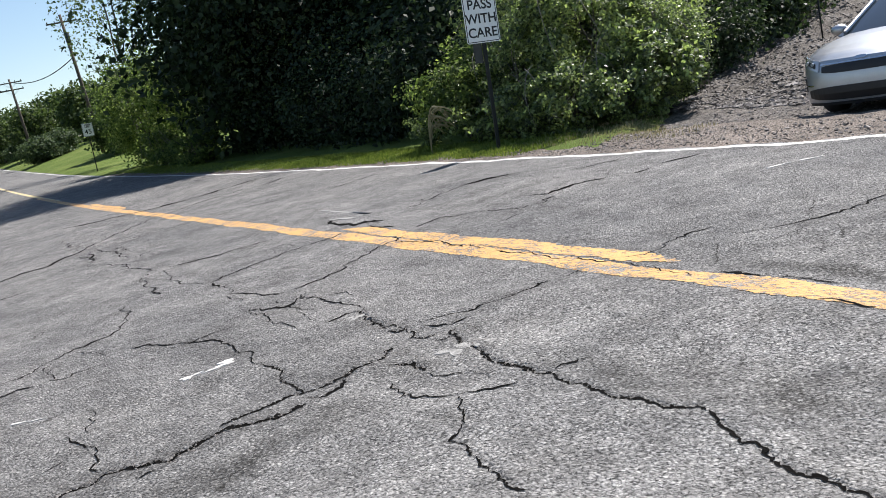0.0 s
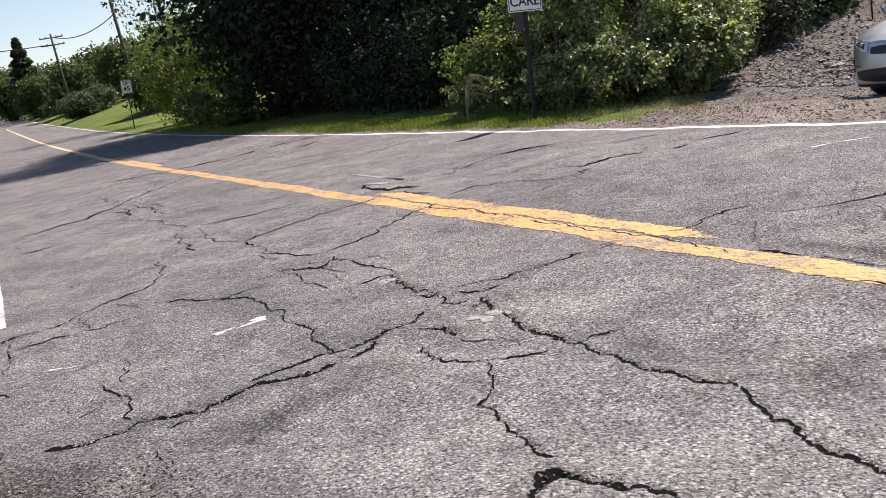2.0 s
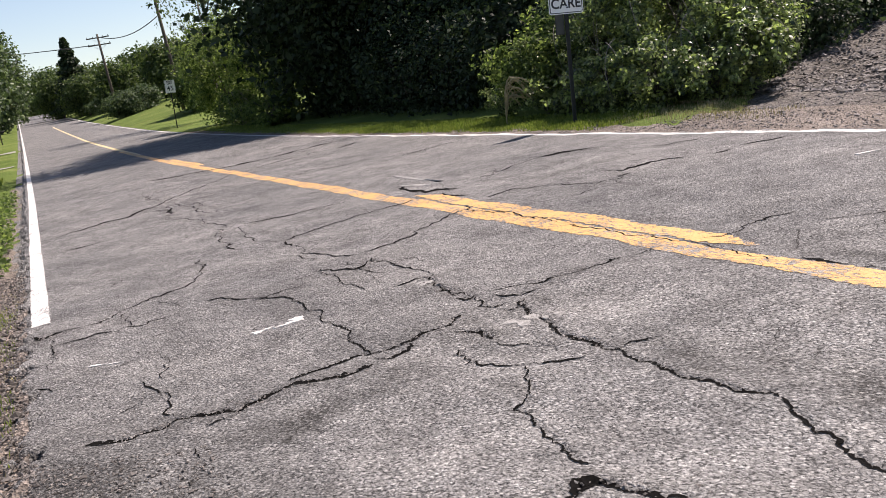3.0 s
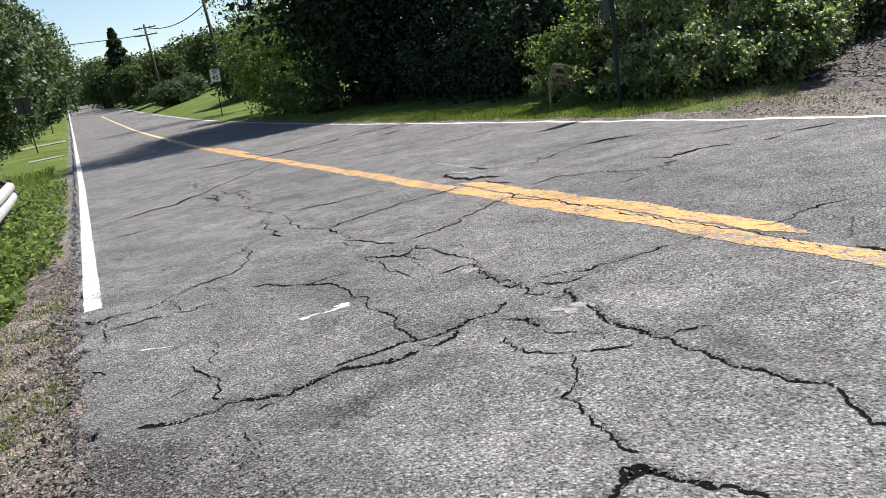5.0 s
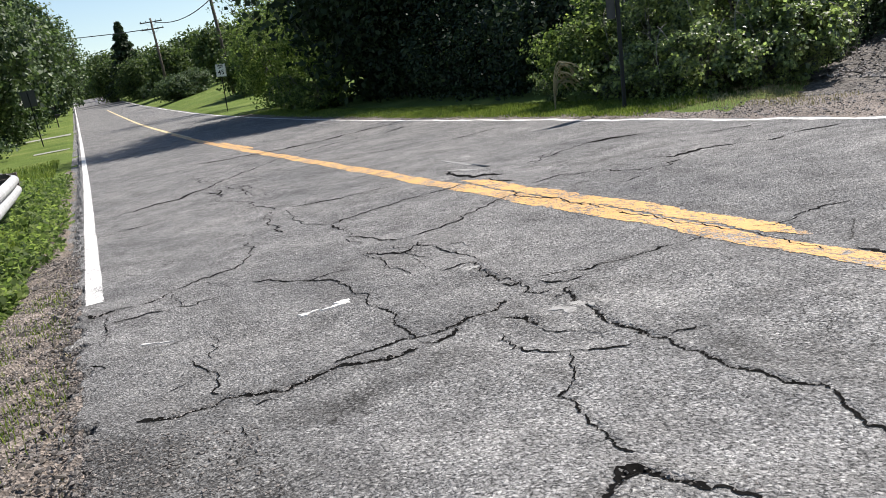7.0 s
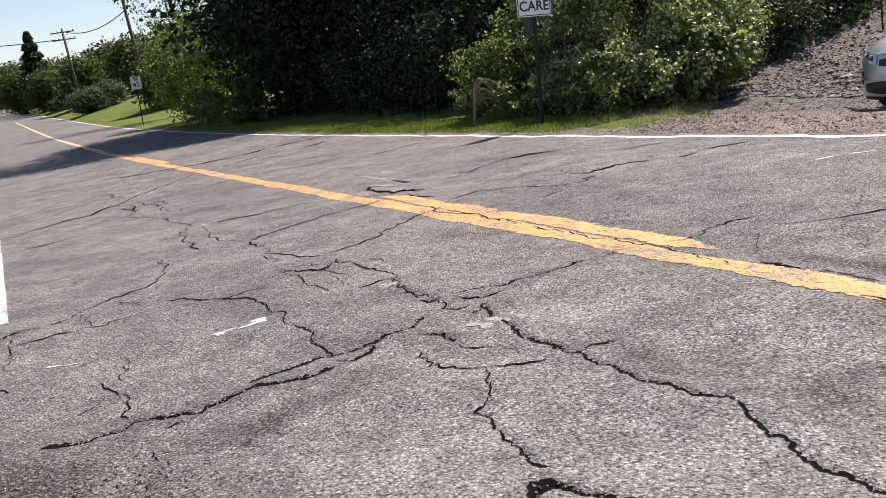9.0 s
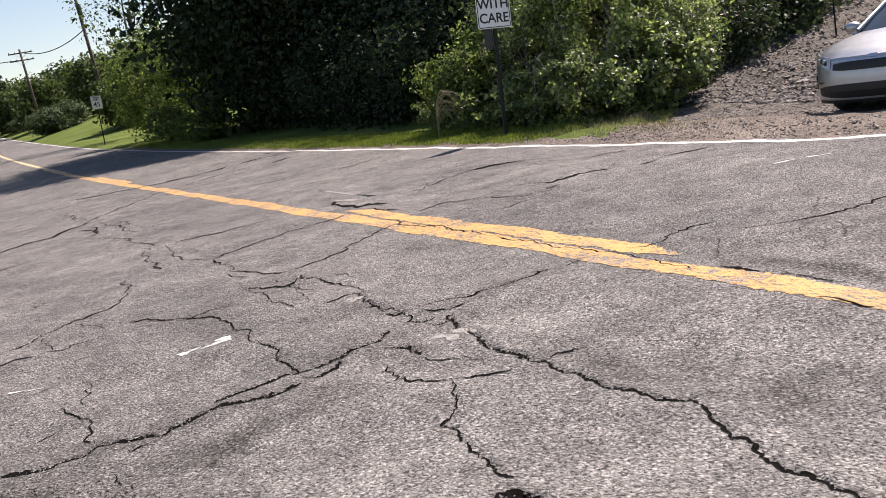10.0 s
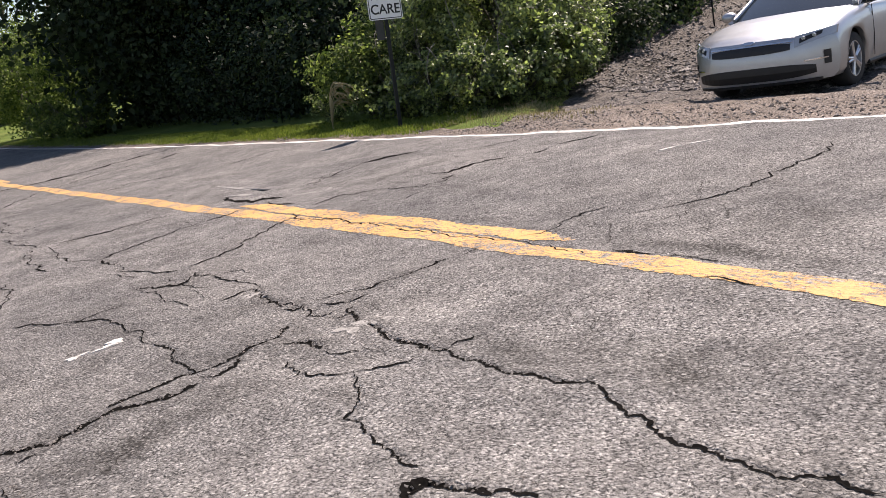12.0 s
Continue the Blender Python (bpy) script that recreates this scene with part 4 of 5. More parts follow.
tree("bush", "yellow-green leafy shrub beside the sign post", 22, 1.9, (0.85, 0.85, 0.85), 1.0, 7000, 90, 0.06, LEAF_LIGHT, stand(9.9, 16.1), 0.05, stems=4, base=0.1, hollow=0.6)
tree("bush", "bright young shrub at the end of the thicket", 23, 2.0, (0.85, 0.8, 1.0), 1.1, 7000, 90, 0.06, LEAF_LIGHT, stand(13.6, 14.3), 0.05, stems=4, base=0.1, hollow=0.6)

# trees along the road
roadside = tree("tree", "bushy yellow-green roadside tree in leaf down to the ground", 31, 6.0, (2.3, 2.2, 3.0), 2.9, 10500, 170, 0.105, LEAF_LIGHT, stand(10.7, 50.5), 0.12, stems=3, base=0.12, hollow=0.5, spread=0.11, group="roadside trees")
copies(roadside, [(12.3, 46.0, 110, 0.95)])
tree("shrub", "leggy bush with bare grey twigs at its foot", 38, 1.8, (0.9, 0.9, 0.8), 0.95, 2200, 60, 0.085, LEAF_LIGHT, stand(9.5, 43.0), 0.05, stems=5, base=0.1, hollow=0.5, twigs=14)
tree("shrub", "low leafy shrub beside the shaded road", 39, 1.6, (1.3, 1.0, 0.7), 0.75, 3000, 70, 0.085, LEAF_LIGHT, stand(9.6, 37.5), 0.05, stems=4, base=0.1, hollow=0.5)
tree("tree", "tall thin tree with sparse foliage against the sky", 32, 16.0, (3.4, 3.2, 5.6), 8.4, 3600, 120, 0.13, LEAF_FAR, stand(12.4, 62.0), 0.17, stems=2, base=0.25, hollow=0.4, spread=0.10)
far_tree = tree("tree", "rounded broadleaf tree in full leaf", 33, 7.6, (3.6, 3.6, 3.7), 4.0, 6500, 160, 0.32, LEAF_FAR, stand(12.6, 124.0, 0, 0.8), 0.22, base=0.3, group="trees along the road")
copies(far_tree, [(13.5, 74.0, 15, 0.55), (16.4, 78.0, 95, 0.62), (9.6, 142.0, 60, 0.80), (12.5, 158.0, 120, 0.95), (20.5, 106.0, 200, 0.95), (25.0, 112.0, 250, 1.0), (30.0, 106.0, 300, 1.05), (36.0, 118.0, 20, 1.2), (11.5, 180.0, 20, 1.1), (9.0, 210.0, 90, 1.3), (-4.0, 230.0, 160, 1.4), (9.0, 260.0, 10, 1.4), (18.0, 140.0, 30, 1.0), (45.0, 112.0, 75, 1.2), (55.0, 125.0, 15, 1.4), (3.0, 420.0, 15, 2.0), (18.0, 400.0, 75, 2.0), (-10.0, 390.0, 35, 2.0), (2.0, 320.0, 35, 1.5), (7.0, 165.0, 75, 0.9), (24.0, 95.0, 110, 0.85), (18.5, 118.0, 110, 0.9)])
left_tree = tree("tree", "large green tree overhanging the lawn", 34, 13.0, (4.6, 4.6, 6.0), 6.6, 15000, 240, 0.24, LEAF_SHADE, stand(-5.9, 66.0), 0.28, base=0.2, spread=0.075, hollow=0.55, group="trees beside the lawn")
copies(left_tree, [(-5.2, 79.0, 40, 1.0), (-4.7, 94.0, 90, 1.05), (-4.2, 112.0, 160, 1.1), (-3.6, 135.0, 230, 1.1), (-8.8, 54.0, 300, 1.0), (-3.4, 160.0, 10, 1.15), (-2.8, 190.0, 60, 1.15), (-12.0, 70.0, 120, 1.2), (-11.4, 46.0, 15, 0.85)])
hedge = tree("shrub", "low grey-green shrub beside the lawn", 35, 2.2, (2.2, 2.0, 1.35), 1.25, 5200, 90, 0.15, LEAF_GREY, stand(10.4, 100.0), 0.07, stems=4, base=0.1, group="shrubs")
copies(hedge, [(12.4, 101.5, 80, 1.0), (-5.6, 47.0, 30, 0.8), (-7.5, 44.0, 140, 0.95), (-6.5, 60.0, 10, 0.7), (11.5, 126.0, 50, 0.9), (11.0, 136.0, 150, 0.9)])


def conifer(x, y, height):
    rng = np.random.default_rng(36)
    ob = thing("conifer", "tall dark spruce standing above the other trees", "tree", at=stand(x, y))
    smooth(part("trunk", tube([(0, 0, -0.2), (0, 0, height * 0.5), (0, 0, height)], [0.3, 0.17, 0.02], 8), BARK, ob))
    n = 7000
    h = rng.uniform(0.12, 1.0, n) ** 0.8
    tier = 0.45 + 0.55 * np.abs(np.cos(h * 30))
    a = np.round(rng.uniform(0, 6.28, n) * 2.2 + 3 * np.sin(h * 40)) / 2.2 + rng.normal(0, 0.14, n)
    r = (1.03 - h) * 5.2 * tier * rng.uniform(0.1, 1, n) ** 0.6 + 0.12
    p = np.stack([r * np.cos(a), r * np.sin(a), h * height - 0.28 * r], 1)
    o = np.stack([np.cos(a), np.sin(a), 0.2 + 0 * a], 1)
    quads_mesh("crown", leaf_quads(rng, p, o, 0.30, 2.2), LEAF_DARK, ob)
    return ob


conifer(9.0, 152.0, 12.2)


# ---- verges ----
def blades(rng, n, place, height, width, material, name, label, category, lean=0.45):
    """Single grass blades, each a narrow bent leaf."""
    x, y = place(rng, n)
    z = ground_at(x, y)
    a = rng.uniform(0, 6.28, n)
    h = height * rng.uniform(0.4, 1.25, n)
    dx, dy = np.cos(a) * h * lean * rng.uniform(0.2, 1, n), np.sin(a) * h * lean * rng.uniform(0.2, 1, n)
    wx, wy = -np.sin(a) * width / 2, np.cos(a) * width / 2
    base = np.stack([x, y, z - 0.01], 1)
    mid = base + np.stack([dx * 0.4, dy * 0.4, h * 0.6], 1)
    tip = base + np.stack([dx, dy, h], 1)
    w = np.stack([wx, wy, 0 * wx], 1)
    return tagged(quads_mesh(name, np.stack([base - w * 0.6, mid - w, tip, mid + w], 1), material), label, category, kind="stuff")


def ground_at(x, y):
    z = land_z(x, y)
    shoulder = (x < -0.4) & (x > -1.6) & (y < 16)
    far = (x > 7.5) & (x < 9.2) & (y < 40)
    return np.where(shoulder | far, road_z(y) - 0.02, z)


def verge_place(x0, x1, y0, y1, power=1.0):
    def at(rng, n):
        y = y0 + (y1 - y0) * rng.uniform(0, 1, n) ** power
        x = rng.uniform(x0, x1, n)
        keep = wobble(x, y, 2.2, 3.0) + rng.normal(0, 0.8, n) > -0.7
        return np.where(keep, x, x1 + 0.1 * (x - x0)), y
    return at


rngv = np.random.default_rng(50)
blades(rngv, 16000, verge_place(7.8, 9.0, 11.5, 24), 0.06, 0.016, BLADE, "verge_grass", "bright ragged grass in front of the thicket", "grass")
blades(rngv, 18000, verge_place(7.85, 9.4, 12.0, 48, 1.2), 0.075, 0.014, BLADE, "verge_grass", "short sunlit grass along the road edge", "grass")
blades(rngv, 2500, verge_place(8.4, 10.2, 8.6, 12.5), 0.07, 0.009, STRAW, "dry_grass", "dry straw-coloured grass at the gravel edge", "grass")
blades(rngv, 9000, verge_place(-4.0, -1.3, 10.5, 36, 1.3), 0.20, 0.018, BLADE, "verge_grass", "lush green grass beside the shoulder", "grass")
blades(rngv, 1500, verge_place(-1.7, -0.42, 3.6, 9.8), 0.035, 0.006, STRAW, "dry_grass", "sparse dry grass in the gravel shoulder", "grass")


blades(rngv, 1800, lambda rng, n: (lambda c: (c[0] + rng.normal(0, 0.13, n), c[1] + rng.normal(0, 0.24, n)))(np.array([(-0.62, 6.9), (-0.95, 6.2), (-0.52, 5.2), (-0.75, 4.6), (-1.1, 7.4), (-0.55, 8.0), (-0.9, 5.4)])[rng.integers(0, 7, n)].T), 0.05, 0.007, BLADE, "grass_tufts", "small green tufts in the gravel shoulder", "grass")


blades(rngv, 3500, lambda rng, n: (lambda x: (x, 10.3 + (x - 9.2) * 0.66 + rng.normal(0, 0.5, n)))(rng.uniform(8.9, 14.0, n)), 0.05, 0.008, STRAW, "verge_grass", "ragged grass at the edge of the gravel lane", "grass")


def weeds(rng, n, x0, x1, y0, y1):
    """Broad-leaved ground cover, a low uneven mat."""
    y = y0 + (y1 - y0) * rng.uniform(0, 1, n) ** 1.4
    x = x1 - (x1 - x0) * rng.uniform(0, 1, n) ** 0.9
    cut = -0.50 - 0.10 * np.sin(y * 2.1) - 0.5 * np.clip((11.5 - y) / 4, 0, 1)
    x = np.where(x > cut, cut - rng.uniform(0, 0.5, n), x)
    hump = (0.5 + 0.5 * wobble(x, y, 3.0, 1.0)).clip(0.1, 1.6)
    hump = hump + 1.3 * np.exp(-((x + 1.35) / 0.35) ** 2) * (y > 10) * (y < 20)
    z = ground_at(x, y) + rng.uniform(0.02, 1, n) * 0.24 * hump
    o = np.stack([rng.normal(0, 0.3, n), rng.normal(0, 0.3, n), np.ones(n)], 1)
    return leaf_quads(rng, np.stack([x, y, z], 1), o, 0.055, 1.4)


tagged(quads_mesh("ground_cover", weeds(rngv, 34000, -4.0, -0.5, 7.6, 26), LEAF_LIGHT), "bright green broad-leaved weeds beside the road", "weeds", kind="stuff")


def arching_grass(x, y):
    ob = thing("ornamental_grass", "clump of tall arching pale grass stalks", "plant", at=stand(x, y))
    rng = np.random.default_rng(60)
    for k in range(14):
        a = rng.uniform(-0.5, 0.9)
        h, r = rng.uniform(0.55, 0.95), rng.uniform(0.35, 0.95)
        path = [Vector((math.cos(a) * r * u ** 1.8, math.sin(a) * -r * u ** 1.8 * 0.6, h * math.sin(u * 2.45))) for u in np.linspace(0, 1, 9)]
        part("stalk", tube(path, [0.009 + 0.016 * (i > 4) * (8 - i) / 3 for i in range(9)], 5), STRAW, ob)
    return ob


arching_grass(8.55, 15.5)

# ---- shoulders and the gravel lane ----
shoulder_x = lines((-2.2, -0.33, 0.05, 0.03))
shoulder_y = lines((-12, 3, 0.6, 0.05), (3, 9, 0.04, 0.05), (9, 30, 0.06, 0.6))
tagged(grid_sheet("shoulder", shoulder_x, shoulder_y, lambda X, Y: road_z(Y) - 0.012 + 0.016 * wobble(X, Y, 6.0) + 0.010 * wobble(X, Y, 17.0, 2.0) - 0.03 * np.clip((-0.45 - X) / 0.8, 0, 1) - 0.035 * np.exp(-((X + 0.46) / 0.07) ** 2) - 0.05 * np.clip((Y - 9.5) / 4, 0, 1), GRAVEL),
       "crumbling gravel shoulder beside the road", "gravel shoulder", kind="structure")
far_x = lines((7.47, 9.3, 0.06, 0.06))
far_y = lines((-12, 4, 0.4, 0.1), (4, 14, 0.08, 0.12), (14, 48, 0.2, 0.5))
tagged(grid_sheet("shoulder_far", far_x, far_y, lambda X, Y: road_z(Y) - 0.018 + 0.008 * wobble(X, Y, 5.0) - 0.035 * np.clip((X - 7.75 - 0.12 * wobble(X, Y, 1.5)) / 0.3, 0, 1) * np.clip((Y - 9.0) / 2, 0, 1), GRAVEL),
       "thin strip of grey gravel behind the edge line", "gravel shoulder", kind="structure")


def lane_height(X, Y):
    left = np.clip((Y - 10.4 - (X - 9.5) * 0.70 + 0.30 * wobble(X, Y, 1.3) + 0.12 * wobble(X, Y, 4.1, 2.0)) / 1.6, 0, 1)
    rut = -0.10 * np.exp(-((Y - 9.6 - (X - 9.5) * 0.62) / 0.35) ** 2) * np.clip((X - 11) / 2, 0, 1)
    coarse = np.clip((X - 11.5) / 3, 0, 1)
    return lane_rise(X, Y) + road_z(Y) + 0.012 * wobble(X, Y, 4.0) + (0.03 + 0.05 * coarse) * wobble(X, Y, 1.1, 5.0) * np.clip((X - 9.5) / 2, 0, 1) + rut - 0.05 * np.clip((8.8 - X) / 0.7, 0, 1) - 8.0 * left


lane_x = lines((8.1, 14, 0.08, 0.10), (14, 26, 0.12, 0.3), (26, 70, 0.5, 3))
lane_y = lines((-18, 2, 0.8, 0.15), (2, 16, 0.10, 0.12), (16, 60, 0.2, 3))
tagged(grid_sheet("gravel_lane", lane_x, lane_y, lane_height, LANE), "rutted grey gravel lane climbing past the wood", "gravel lane", kind="structure")


def stones(name, label, n, place, size, zfun, material, seed):
    """Loose stones: small uneven lumps half sunk in the ground."""
    rng = np.random.default_rng(seed)
    x, y = place(rng, n)
    z = zfun(x, y)
    base = np.array([(1, 0, 0), (0, 1, 0), (-1, 0, 0), (0, -1, 0), (0, 0, 0.6), (0, 0, -0.6)], float)
    s = size * rng.lognormal(0, 0.38, n)
    v = base[None] * (s[:, None] * rng.uniform(0.6, 1.3, (n, 6)))[:, :, None]
    a = rng.uniform(0, 6.28, n)
    c, d = np.cos(a)[:, None], np.sin(a)[:, None]
    vx = v[:, :, 0] * c - v[:, :, 1] * d + rng.normal(0, 0.25, (n, 6)) * s[:, None] + x[:, None]
    vy = v[:, :, 0] * d + v[:, :, 1] * c + rng.normal(0, 0.25, (n, 6)) * s[:, None] + y[:, None]
    vz = v[:, :, 2] + z[:, None] + 0.25 * s[:, None]
    tri = np.array([(0, 1, 4), (1, 2, 4), (2, 3, 4), (3, 0, 4), (1, 0, 5), (2, 1, 5), (3, 2, 5), (0, 3, 5)])
    faces = (np.arange(n)[:, None, None] * 6 + tri[None]).reshape(-1, 3)
    me = bpy.data.meshes.new(name)
    me.from_pydata(np.stack([vx, vy, vz], -1).reshape(-1, 3).tolist(), [], faces.tolist())
    me.materials.append(material)
    return tagged(new(name, me), label, "stones", kind="stuff")


def spread_over(x0, x1, y0, y1, px=1.0, py=1.0):
    return lambda rng, n: (x0 + (x1 - x0) * rng.uniform(0, 1, n) ** px, y0 + (y1 - y0) * rng.uniform(0, 1, n) ** py)


def ballast_place(rng, n):
    x = 11.5 + 22 * rng.uniform(0, 1, n) ** 1.5
    y = 10.3 + (x - 9.5) * 0.68 - rng.uniform(0, 1, n) ** 0.8 * (4 + 0.9 * (x - 9.5))
    return x, y


stones("ballast", "coarse grey stones on the gravel lane", 28000, ballast_place, 0.025, lane_height, STONE, 71)
stones("gravel_stones", "scattered gravel at the mouth of the lane", 9000, spread_over(7.75, 12.5, 2.0, 10.5), 0.012, lambda x, y: np.where(x < 9.0, np.maximum(road_z(y) - 0.015, np.where(x > 8.1, lane_height(x, y), -1)), lane_height(x, y)), STONE, 72)
stones("gravel_stones", "scattered gravel on the shoulder", 15000, spread_over(-1.9, -0.34, 2.6, 10.5, 0.7), 0.0085, lambda x, y: road_z(y) - 0.012 - 0.03 * np.clip((-0.45 - x) / 0.8, 0, 1), PEBBLE, 73)
stones("clods", "dark broken lumps of asphalt and soil", 220, spread_over(-1.0, -0.38, 3.6, 8.2, 0.6), 0.016, lambda x, y: road_z(y) - 0.015 - 0.03 * np.clip((-0.45 - x) / 0.8, 0, 1), CLOD, 74)
stones("gravel_stones", "loose gravel washed onto the broken road edge", 3500, lambda rng, n: (lambda u: (-0.36 + 0.75 * u ** 2.2, 2.2 + 2.2 * rng.uniform(0, 1, n) - 0.6 * u))(rng.uniform(0, 1, n)), 0.0055, lambda x, y: surface_z(x, y) + 0.001, PEBBLE, 77)
stones("gravel_stones", "thin gravel along the far edge line", 3500, spread_over(7.52, 8.1, 8.0, 30), 0.010, lambda x, y: road_z(y) - 0.016, STONE, 75)
stones("grit_stones", "loose asphalt crumbs along the cracks", 900, lambda rng, n: (lambda q: (q[:, 0] + rng.normal(0, 0.05, n), q[:, 1] + rng.normal(0, 0.05, n)))(np.concatenate([r for k, w, r in RUNS if k == "wide" and w > 0.018])[rng.integers(0, sum(len(r) for k, w, r in RUNS if k == "wide" and w > 0.018), n)]), 0.0045, lambda x, y: surface_z(x, y) + 0.004, STONE, 76)
for name, label, spot, bits in (
    ("filler_patch", "ragged white patch of filler on the asphalt", (1.2, 5.32), [(0.055, 0.03, 0.042, 0.060, -0.3), (-0.01, -0.03, 0.055, 0.022, 0.2), (-0.21, 0.0, 0.036, 0.034, -0.3), (-0.14, 0.01, 0.03, 0.014, 0.1), (-0.08, -0.03, 0.03, 0.010, 0.2)]),
    ("filler_patch", "small pale patch of filler on the asphalt", (0.06, 5.70), [(0.0, 0.0, 0.045, 0.016, -0.4), (0.10, -0.07, 0.05, 0.009, -0.5)]),
    ("filler_patch", "two short white dabs on the far lane", (6.35, 5.37), [(0.07, 0.05, 0.09, 0.025, -0.5), (0.37, -0.08, 0.11, 0.030, -0.5)]),
):
    tagged(part(name, splat(*spot, bits, len(bits)), PATCH), label, "road patch")
for k, (spot, bits) in enumerate((((2.15, 4.02), [(0.0, 0.0, 0.10, 0.09, 0.3), (0.13, -0.05, 0.05, 0.08, 0.1)]), ((4.43, 10.7), [(0.0, 0.0, 0.03, 0.75, 0.0), (-0.25, -0.6, 0.05, 0.3, 0.1)]), ((2.15, 5.35), [(0.0, 0.0, 0.05, 0.06, 0.0)]))):
    tagged(part("dust_patch", splat(*spot, bits, 20 + k), DUST), "thin pale film of dust and crushed stone on asphalt", "dust patch")


# ---- signs ----
def lettering(text, size, parent, place, name="lettering", bold=0.004):
    cu = bpy.data.curves.new(name, "FONT")
    cu.body, cu.size, cu.align_x, cu.align_y, cu.extrude, cu.offset = text, size, "CENTER", "CENTER", 0.0015, bold
    tmp = bpy.data.objects.new("tmp", cu)
    scene.collection.objects.link(tmp)
    bpy.context.view_layer.update()
    me = bpy.data.meshes.new_from_object(tmp.evaluated_get(bpy.context.evaluated_depsgraph_get()))
    bpy.data.objects.remove(tmp)
    me.name = name
    me.materials.clear()
    me.materials.append(SIGNBLACK)
    ob = new(name, me)
    ob.parent = parent
    ob.matrix_local = place
    return ob


def rounded_plate(w, h, r, y0, y1, z):
    bm = bmesh.new()
    ring = []
    for cx, cz, a0 in ((w / 2 - r, h / 2 - r, 0), (-w / 2 + r, h / 2 - r, 90), (-w / 2 + r, -h / 2 + r, 180), (w / 2 - r, -h / 2 + r, 270)):
        for k in range(5):
            a = radians(a0 + 22.5 * k)
            ring.append((cx + r * math.cos(a), cz + r * math.sin(a)))
    f = bm.faces.new([bm.verts.new((x, y0, z + q)) for x, q in ring])
    ext = bmesh.ops.extrude_face_region(bm, geom=[f])
    bmesh.ops.translate(bm, vec=(0, y1 - y0, 0), verts=[v for v in ext["geom"] if isinstance(v, bmesh.types.BMVert)])
    bmesh.ops.recalc_face_normals(bm, faces=bm.faces)
    return bm


def border(w, h, r, t, y0, y1, z):
    """A thin rectangular frame with rounded corners."""
    verts, faces = [], []
    n = 0
    for off in (0, t):
        for cx, cz, a0 in ((w / 2 - r, h / 2 - r, 0), (-w / 2 + r, h / 2 - r, 90), (-w / 2 + r, -h / 2 + r, 180), (w / 2 - r, -h / 2 + r, 270)):
            for k in range(5):
                a = radians(a0 + 22.5 * k)
                verts.append((cx + (r - off) * math.cos(a), y0, z + cz + (r - off) * math.sin(a)))
    m = 20
    front = [(i, (i + 1) % m, m + (i + 1) % m, m + i) for i in range(m)]
    back = [(x, y1, q) for x, y, q in verts]
    k = len(verts)
    faces = front + [tuple(j + k for j in f[::-1]) for f in front] + [(i, i + k, (i + 1) % m + k, (i + 1) % m) for i in range(m)]
    return verts + back, faces


def road_sign(name, label, at, w, h, bottom, words, post_top, blank=False):
    """A steel plate with its back to the post; the face looks to -y."""
    ob = thing(name, label, "road sign", at=at)
    bm = bmesh.new()
    box(bm, -0.03, 0.03, 0.0, 0.012, -0.25, post_top)
    box(bm, -0.03, -0.022, 0.012, 0.034, -0.25, post_top)
    box(bm, 0.022, 0.03, 0.012, 0.034, -0.25, post_top)
    part("post", bm, DARKPOST, ob, "dark steel channel post")
    zc = bottom + h / 2
    plate = part("plate", rounded_plate(w, h, 0.04, -0.006, -0.002, zc), SIGNBACK if blank else SIGNWHITE, ob)
    if not blank:
        part("border", border(w - 0.03, h - 0.03, 0.03, 0.013, -0.0085, -0.006, zc), SIGNBLACK, plate, "black border line")
        for text, size, dz in words:
            lettering(text, size, plate, Matrix.Translation((0, -0.0085, zc + dz)) @ pose(0, 0, 0, 90))
    for dz in (0.12, h - 0.12):
        part("bolt", tube([(0, -0.001, bottom + dz), (0, -0.012, bottom + dz)], [0.012, 0.010], 8), STEEL, plate)
    return ob


sign_pass = road_sign("pass_sign", "white PASS WITH CARE sign on a leaning dark post", pose(8.50, 13.0, -0.03, 0, 4.0, -6), 0.64, 0.80, 1.85, [("PASS", 0.225, 0.235), ("WITH", 0.225, 0.0), ("CARE", 0.225, -0.235)], 2.55)
bm = bmesh.new()
box(bm, -0.20, -0.04, 0.036, 0.05, 1.52, 1.98, 0.004)
part("backing_plate", bm, SIGNBACK, sign_pass, "grey steel backing plate")
road_sign("speed_limit_sign", "white SPEED LIMIT 45 sign on a thin dark post", pose(8.75, 58.2, 0.36, 0, 3, 0), 0.64, 0.80, 2.20, [("SPEED", 0.135, 0.285), ("LIMIT", 0.135, 0.165), ("45", 0.41, -0.13)], 3.0)
road_sign("sign_back", "grey back of a road sign on a dark post", pose(-2.25, 57.0, 0.36, 0, 2, 180), 0.76, 0.92, 2.35, [], 3.2, blank=True)


def mailbox(x, y):
    ob = thing("mailbox", "dark mailbox on a wooden post beside the lawn", "mailbox", at=stand(x, y))
    bm = bmesh.new()
    box(bm, -0.05, 0.05, -0.05, 0.05, -0.2, 1.05, 0.008)
    part("post", bm, POLE, ob)
    ring = [(-0.09, 1.05), (0.09, 1.05), (0.09, 1.16)] + [(0.09 * math.cos(a), 1.16 + 0.09 * math.sin(a)) for a in np.linspace(0.3, 2.84, 7)] + [(-0.09, 1.16)]
    n = len(ring)
    part("box", ([(-0.12, p, q) for p, q in ring] + [(0.40, p, q) for p, q in ring], [tuple(range(n))[::-1], tuple(range(n, 2 * n))] + [(i, (i + 1) % n, n + (i + 1) % n, n + i) for i in range(n)]), SIGNBLACK, ob)
    return ob


